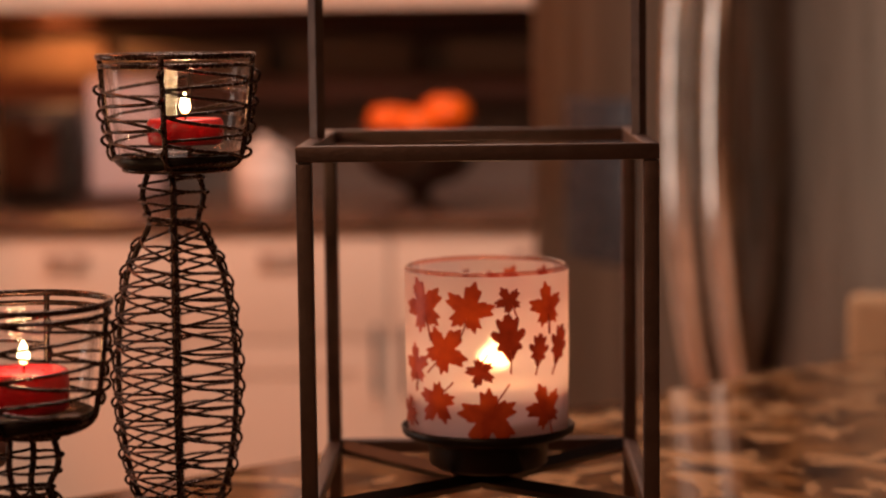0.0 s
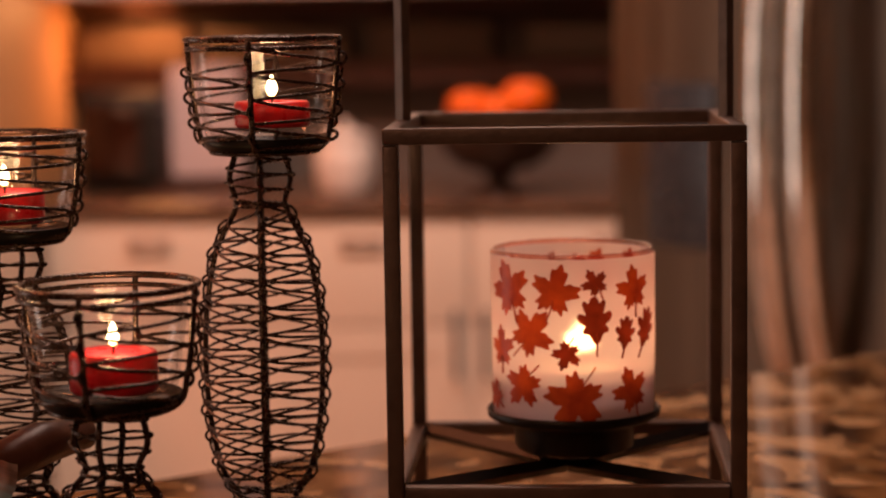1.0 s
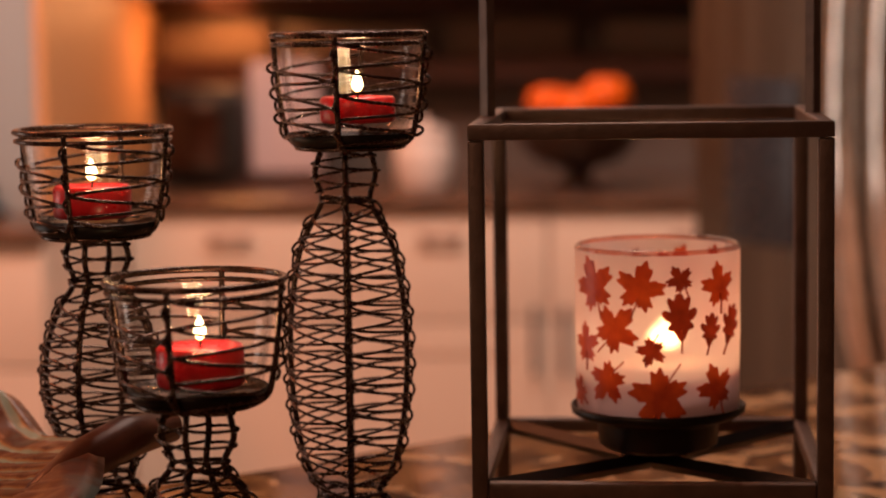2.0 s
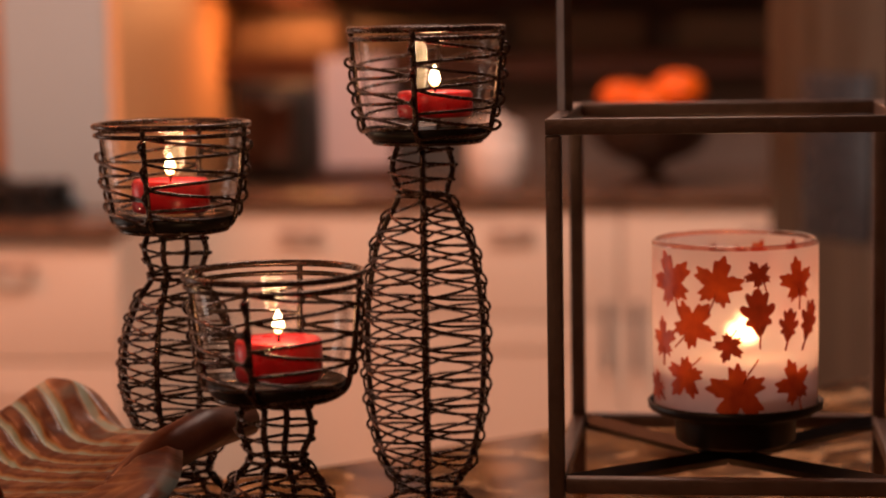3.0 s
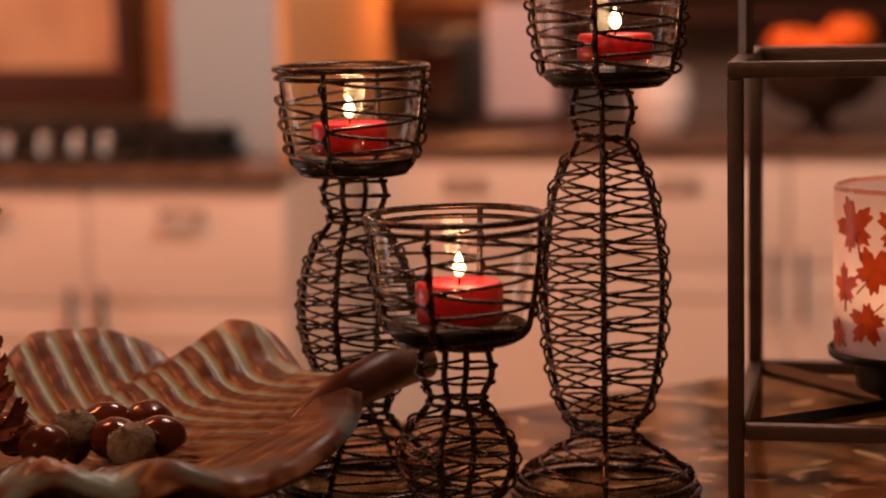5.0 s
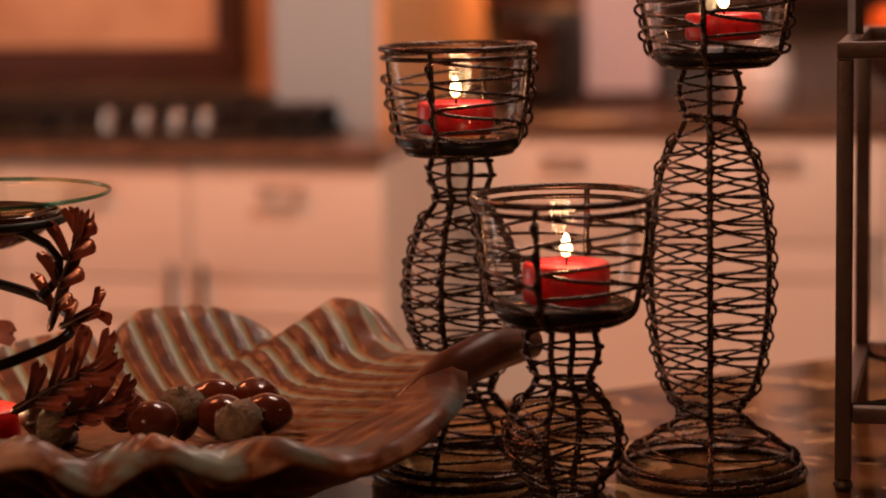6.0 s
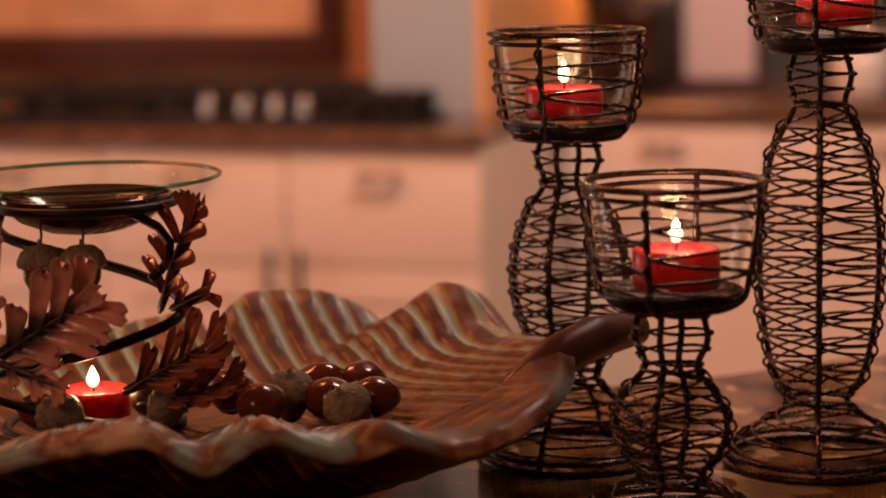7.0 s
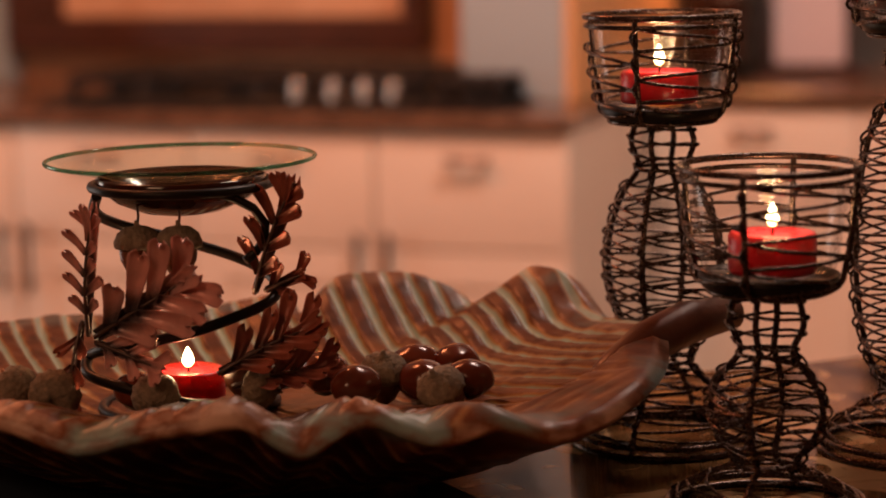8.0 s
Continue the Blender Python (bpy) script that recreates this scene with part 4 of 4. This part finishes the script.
def blob(radius, squash=(1, 1, 1), seed=0, rough=0.06):
    bm = bmesh.new()
    bmesh.ops.create_icosphere(bm, subdivisions=4, radius=1)
    for v in bm.verts:
        n = noise.noise(v.co * 1.7 + Vector((seed * 3.1, seed, 0)))
        v.co = Vector([v.co[i] * squash[i] for i in range(3)]) * radius * (1 + rough * n)
    bm.verts.index_update()
    out = [v.co.copy() for v in bm.verts], [[v.index for v in f.verts] for f in bm.faces]
    bm.free()
    return out


def chestnut(at, r, seed):
    th = empty("chestnut", at, "glossy red-brown chestnut lying in the leaf dish", "chestnut", "chestnuts in the dish", turn=seed * 50)
    link("shell", *blob(r, (1.1, 0.95, 0.82), seed), CHESTNUT, th)
    link("scar", *moved(blob(r * 0.6, (1, 0.9, 0.25), seed + 4), pose(-r * 0.35, 0, -r * 0.62, 0, 30, 0)), ACORNCAP, th, "dull pale scar")


def acorn(at, r, rx, rz, label="brown acorn with a rough cap lying in the dish", hang=False):
    th = empty("acorn", at, label, "acorn", "acorns")
    th.matrix_world = pose(*at, rx, 0, rz)
    link("nut", *lathe([(0, -1.75 * r), (0.12 * r, -1.66 * r), (0.5 * r, -1.3 * r), (0.8 * r, -0.7 * r), (0.88 * r, 0), (0, 0.05 * r)], 28), ACORN, th)
    pr = [(0.90 * r, -0.15 * r), (1.03 * r, -0.1 * r), (1.06 * r, 0.15 * r), (0.92 * r, 0.5 * r), (0.55 * r, 0.78 * r), (0.12 * r, 0.86 * r), (0.10 * r, 1.1 * r), (0, 1.12 * r)]
    v, f = lathe(pr, 40)
    v = [Vector(p) * (1 + 0.05 * math.sin(26 * math.atan2(p[1], p[0]) + 300 / max(r, 1e-4) * 0.02 * p[2] * 8) * (1 if abs(p[0]) + abs(p[1]) > 1e-6 else 0)) for p in v]
    link("cap", v, f, ACORNCAP, th, "rough scaly cap")
    return th


for i, (u, v, z, r) in enumerate([(0.101, -0.025, 0.059, 0.0130), (0.122, -0.025, 0.059, 0.0130), (0.105, -0.055, 0.057, 0.0130), (0.128, -0.065, 0.060, 0.0115), (0.072, -0.075, 0.060, 0.0125), (0.055, -0.042, 0.060, 0.0130), (-0.038, -0.062, 0.057, 0.0110), (0.030, -0.030, 0.058, 0.0120)]):
    chestnut(on_dish(u, v, z), r, i + 1)
acorn(on_dish(0.085, -0.047, 0.060), 0.0115, 20, 20)
acorn(on_dish(0.114, -0.078, 0.058), 0.0115, 35, -20)
acorn(on_dish(-0.026, -0.078, 0.057), 0.0115, 100, 10)
acorn(on_dish(-0.076, -0.075, 0.058), 0.0125, 85, 10)
acorn(on_dish(-0.098, -0.060, 0.058), 0.0115, 80, 70)
acorn(on_dish(0.022, -0.058, 0.058), 0.0120, 100, 80)


# ---- oil burner with metal leaves ----
BURN = Vector((-0.512, -0.224, 0))


def strip(base, way, normal, L, W, curl, cup, rows=10, cols=5):
    """One spoon-shaped lobe of a metal leaf, with thickness."""
    side = normal.cross(way).normalized()
    nn = way.cross(side).normalized()
    verts, faces = [], []
    for j in range(rows + 1):
        t = j / rows
        w = W * (0.52 + 0.72 * t) * (1 if t < 0.8 else math.sqrt(max(0.04, 1 - ((t - 0.8) / 0.2) ** 2 * 0.9)))
        for k in range(-cols, cols + 1):
            u = k / cols
            notch = 0.20 * L * (1 - abs(u)) ** 1.5 if j == rows else 0
            verts.append(base + way * (t * L - notch) + side * (u * w) + nn * (curl * L * t * t + cup * W * u * u))
    n, m = len(verts), 2 * cols + 1
    verts += [v - nn * 0.0007 for v in verts]
    for j in range(rows):
        for k in range(m - 1):
            q = [j * m + k, j * m + k + 1, (j + 1) * m + k + 1, (j + 1) * m + k]
            faces += [q, [x + n for x in q[::-1]]]
        for k in (0, m - 1):
            faces.append([j * m + k, (j + 1) * m + k, (j + 1) * m + k + n, j * m + k + n])
    for row in (0, rows):
        for k in range(m - 1):
            p = row * m + k
            faces.append([p, p + 1, p + 1 + n, p + n])
    return verts, faces


def oak_leaf(name, base, tip, width, normal, mat, parent, lobes=4, curl=0.25, seed=1):
    """Embossed metal oak leaf: a bowed midrib with pairs of forward-swept lobes."""
    base, tip, normal = Vector(base), Vector(tip), Vector(normal)
    ax = tip - base
    L = ax.length
    ax.normalize()
    side = normal.cross(ax).normalized()
    nn = ax.cross(side).normalized()
    rg = random.Random(seed)
    spine = lambda t: base + ax * (t * L) + nn * (0.08 * L * math.sin(math.pi * t))
    pieces = [strip(spine(0.02), ax, nn, L * 0.98, width * 0.34, 0.0, 0.25, 14), strip(spine(0.72), ax, nn, L * 0.30, width * 0.30, curl, 0.5)]
    for i in range(lobes):
        t = 0.16 + 0.62 * i / max(1, lobes - 1)
        reach = width * (0.75 + 0.55 * math.sin(math.pi * (0.25 + 0.6 * i / max(1, lobes - 1)))) * 1.15
        for sg in (-1, 1):
            a = math.radians(36 + 10 * rg.random())
            way = (ax * math.cos(a) + side * sg * math.sin(a)).normalized()
            pieces.append(strip(spine(t + 0.03 * rg.random()), way, nn, reach * (1.0 + 0.35 * rg.random()), width * 0.30, curl * (0.5 + rg.random()), 0.6))
    verts, faces = join(*pieces)
    lf = link(name, verts, faces, mat, parent)
    # how far each point lies from the root and the midrib, for the paint
    at = lf.data.attributes.new("tip", "FLOAT", "POINT")
    at.data.foreach_set("value", [min(1.0, 0.75 * abs((v - base).dot(side)) / width + 0.75 * max(0.0, (v - base).dot(ax) / L - 0.45)) for v in verts])
    link("vein", *tube([spine(t) + nn * 0.0006 for t in np.linspace(0, 0.95, 16)], np.linspace(0.0013, 0.0005, 16), 6), IRON, lf, "dark raised midrib")
    return lf


def burner():
    th = empty("oil_burner", (BURN.x, BURN.y, 0), "spiral wire oil burner with rust-coloured metal oak leaves", "oil burner")
    zp = 1.086
    def w(u, v, z):
        p = AX * u + AY * v
        return Vector((p.x, p.y, z))
    # wire spiral from the foot ring up to the bowl ring
    keys = [(-0.040, -0.020, 1.073), (-0.0445, 0.000, 1.062), (-0.036, 0.020, 1.0525), (-0.008, 0.034, 1.042), (0.022, 0.030, 1.033), (0.040, 0.014, 1.027), (0.0475, -0.006, 1.022), (0.044, -0.026, 1.018),
            (0.029, -0.040, 1.0135), (0.006, -0.047, 1.007), (-0.020, -0.041, 1.001), (-0.040, -0.026, 0.995), (-0.050, -0.008, 0.988), (-0.046, 0.010, 0.984), (-0.030, -0.046, 0.981)]
    # the lowest turn swings round the front of the tealight to the foot ring
    keys[13:] = [(-0.046, -0.030, 0.9835), (-0.022, -0.047, 0.9790), (0.002, -0.050, 0.9730), (0.026, -0.042, 0.9675), (0.042, -0.018, 0.9640), (0.0445, 0.004, 0.9625)]
    kk = np.array(keys)
    tan = np.gradient(kk, axis=0)
    pts = []
    for i in range(len(kk) - 1):
        for u in np.linspace(0, 1, 10, endpoint=False):
            p = (2 * u**3 - 3 * u**2 + 1) * kk[i] + (u**3 - 2 * u**2 + u) * tan[i] + (3 * u**2 - 2 * u**3) * kk[i + 1] + (u**3 - u**2) * tan[i + 1]
            pts.append(w(*p))
    link("spiral", *tube(pts, 0.0028, 10), PAN, th, "black bent-wire spiral")
    link("foot_ring", *ring(0.0445, 0.9612, 0.0026), PAN, th)
    arc = [w(u, v, z) for u, v, z in ((0.0230, -0.036, 1.0745), (0.0300, -0.032, 1.0715), (0.0385, -0.026, 1.0655), (0.0435, -0.020, 1.0570), (0.0425, -0.016, 1.0480), (0.0380, -0.014, 1.0420), (0.0330, -0.018, 1.0380))]
    link("brace", *tube(arc, 0.0024, 8), PAN, th)
    link("bowl_ring", *ring(0.0455, zp - 0.0105, 0.0024), PAN, th)
    link("oil_bowl", *lathe([(0.0420, zp - 0.0060), (0.0432, zp - 0.0065), (0.0425, zp - 0.011), (0.034, zp - 0.0185), (0.021, zp - 0.0240), (0.008, zp - 0.0262), (0, zp - 0.0265), (0, zp - 0.0250), (0.020, zp - 0.0225), (0.033, zp - 0.0170), (0.0412, zp - 0.0105)], 64), OIL, th, "dark glossy amber bowl")
    gl = link("glass_dish", *lathe([(0, zp - 0.009), (0.030, zp - 0.0085), (0.044, zp - 0.0040), (0.0675, zp + 0.0012), (0.0690, zp + 0.0026), (0.0675, zp + 0.0036), (0.044, zp - 0.0012), (0.030, zp - 0.0058), (0, zp - 0.0064)], 96), PLATE_GLASS, th, "shallow greenish glass dish")
    gl.visible_shadow = False
    ed = link("glass_edge", *ring(0.0682, zp + 0.0024, 0.0011, 8, 96), PLATE_EDGE, th, "green cut edge of the glass")
    ed.visible_shadow = False
    # metal leaves
    oak_leaf("rose_leaf", w(-0.040, -0.046, 1.006), w(0.015, -0.056, 1.040), 0.0185, w(0.1, -1, 0.2), ROSE, th, 4, 0.30, 3)
    oak_leaf("rose_leaf", w(-0.040, -0.044, 1.003), w(-0.004, -0.058, 0.990), 0.010, w(0.1, -1, 0.3), ROSE, th, 3, 0.30, 9)
    oak_leaf("rust_leaf", w(0.0365, -0.012, 1.020), w(0.0610, -0.018, 1.081), 0.0115, w(-0.5, -0.9, 0.1), RUST, th, 4, 0.35, 4)
    oak_leaf("rust_leaf", w(0.042, -0.014, 1.022), w(0.064, -0.020, 1.032), 0.010, w(-0.2, -1, 0.1), RUST, th, 2, 0.40, 14)
    oak_leaf("rose_leaf", w(-0.046, -0.026, 1.003), w(-0.0385, -0.036, 1.072), 0.0085, w(-0.40, -0.9, 0.0), ROSE, th, 5, 0.30, 5)
    oak_leaf("rust_leaf", w(-0.047, -0.036, 1.012), w(-0.0535, -0.050, 0.968), 0.0090, w(-0.4, -1, 0.2), RUST, th, 3, 0.35, 6)
    oak_leaf("rust_leaf", w(0.020, -0.046, 0.986), w(0.072, -0.036, 1.008), 0.0135, w(0.1, -0.8, 0.7), RUST, th, 4, 0.45, 7)
    oak_leaf("rust_leaf", w(0.026, -0.040, 0.978), w(0.078, -0.030, 0.984), 0.0120, w(0.1, -0.7, 0.7), RUST, th, 4, 0.40, 8)
    # hooks for the two hanging acorns
    for u, v, z in ((-0.0194, -0.030, 1.068), (0.0014, -0.032, 1.068)):
        link("hook", *tube([w(u - 0.002, v + 0.010, z + 0.006), w(u, v, z + 0.006), w(u + 0.001, v, z - 0.004), w(u, v, z - 0.012)], 0.0007, 6), IRON, th)


burner()
for u, v in ((-0.0194, -0.030), (0.0014, -0.032)):
    p = BURN + AX * u + AY * v
    acorn((p.x, p.y, 1.049), 0.0108, 0, 20, "small acorn with a scaly cap hanging from the burner")
p = BURN + AX * 0.001 + AY * -0.010
candle("tealight", (p.x, p.y, 0.9605), 0.0185, 0.0212, WAX, "red tealight burning under the oil burner", 0.0112, 0.0031, 0.10, 0.0004)

# black sheet under the dish: its dark reflection in the granite, put in as colour
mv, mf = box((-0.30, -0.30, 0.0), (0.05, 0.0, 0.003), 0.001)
ob = link("dish_reflection_sheet", mv, mf, REFLECTION_BLACK, None, "", False)
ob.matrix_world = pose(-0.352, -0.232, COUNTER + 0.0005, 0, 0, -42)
tagged(ob, "thin black sheet standing in for the leaf dish's dark reflection in the granite", "mat")
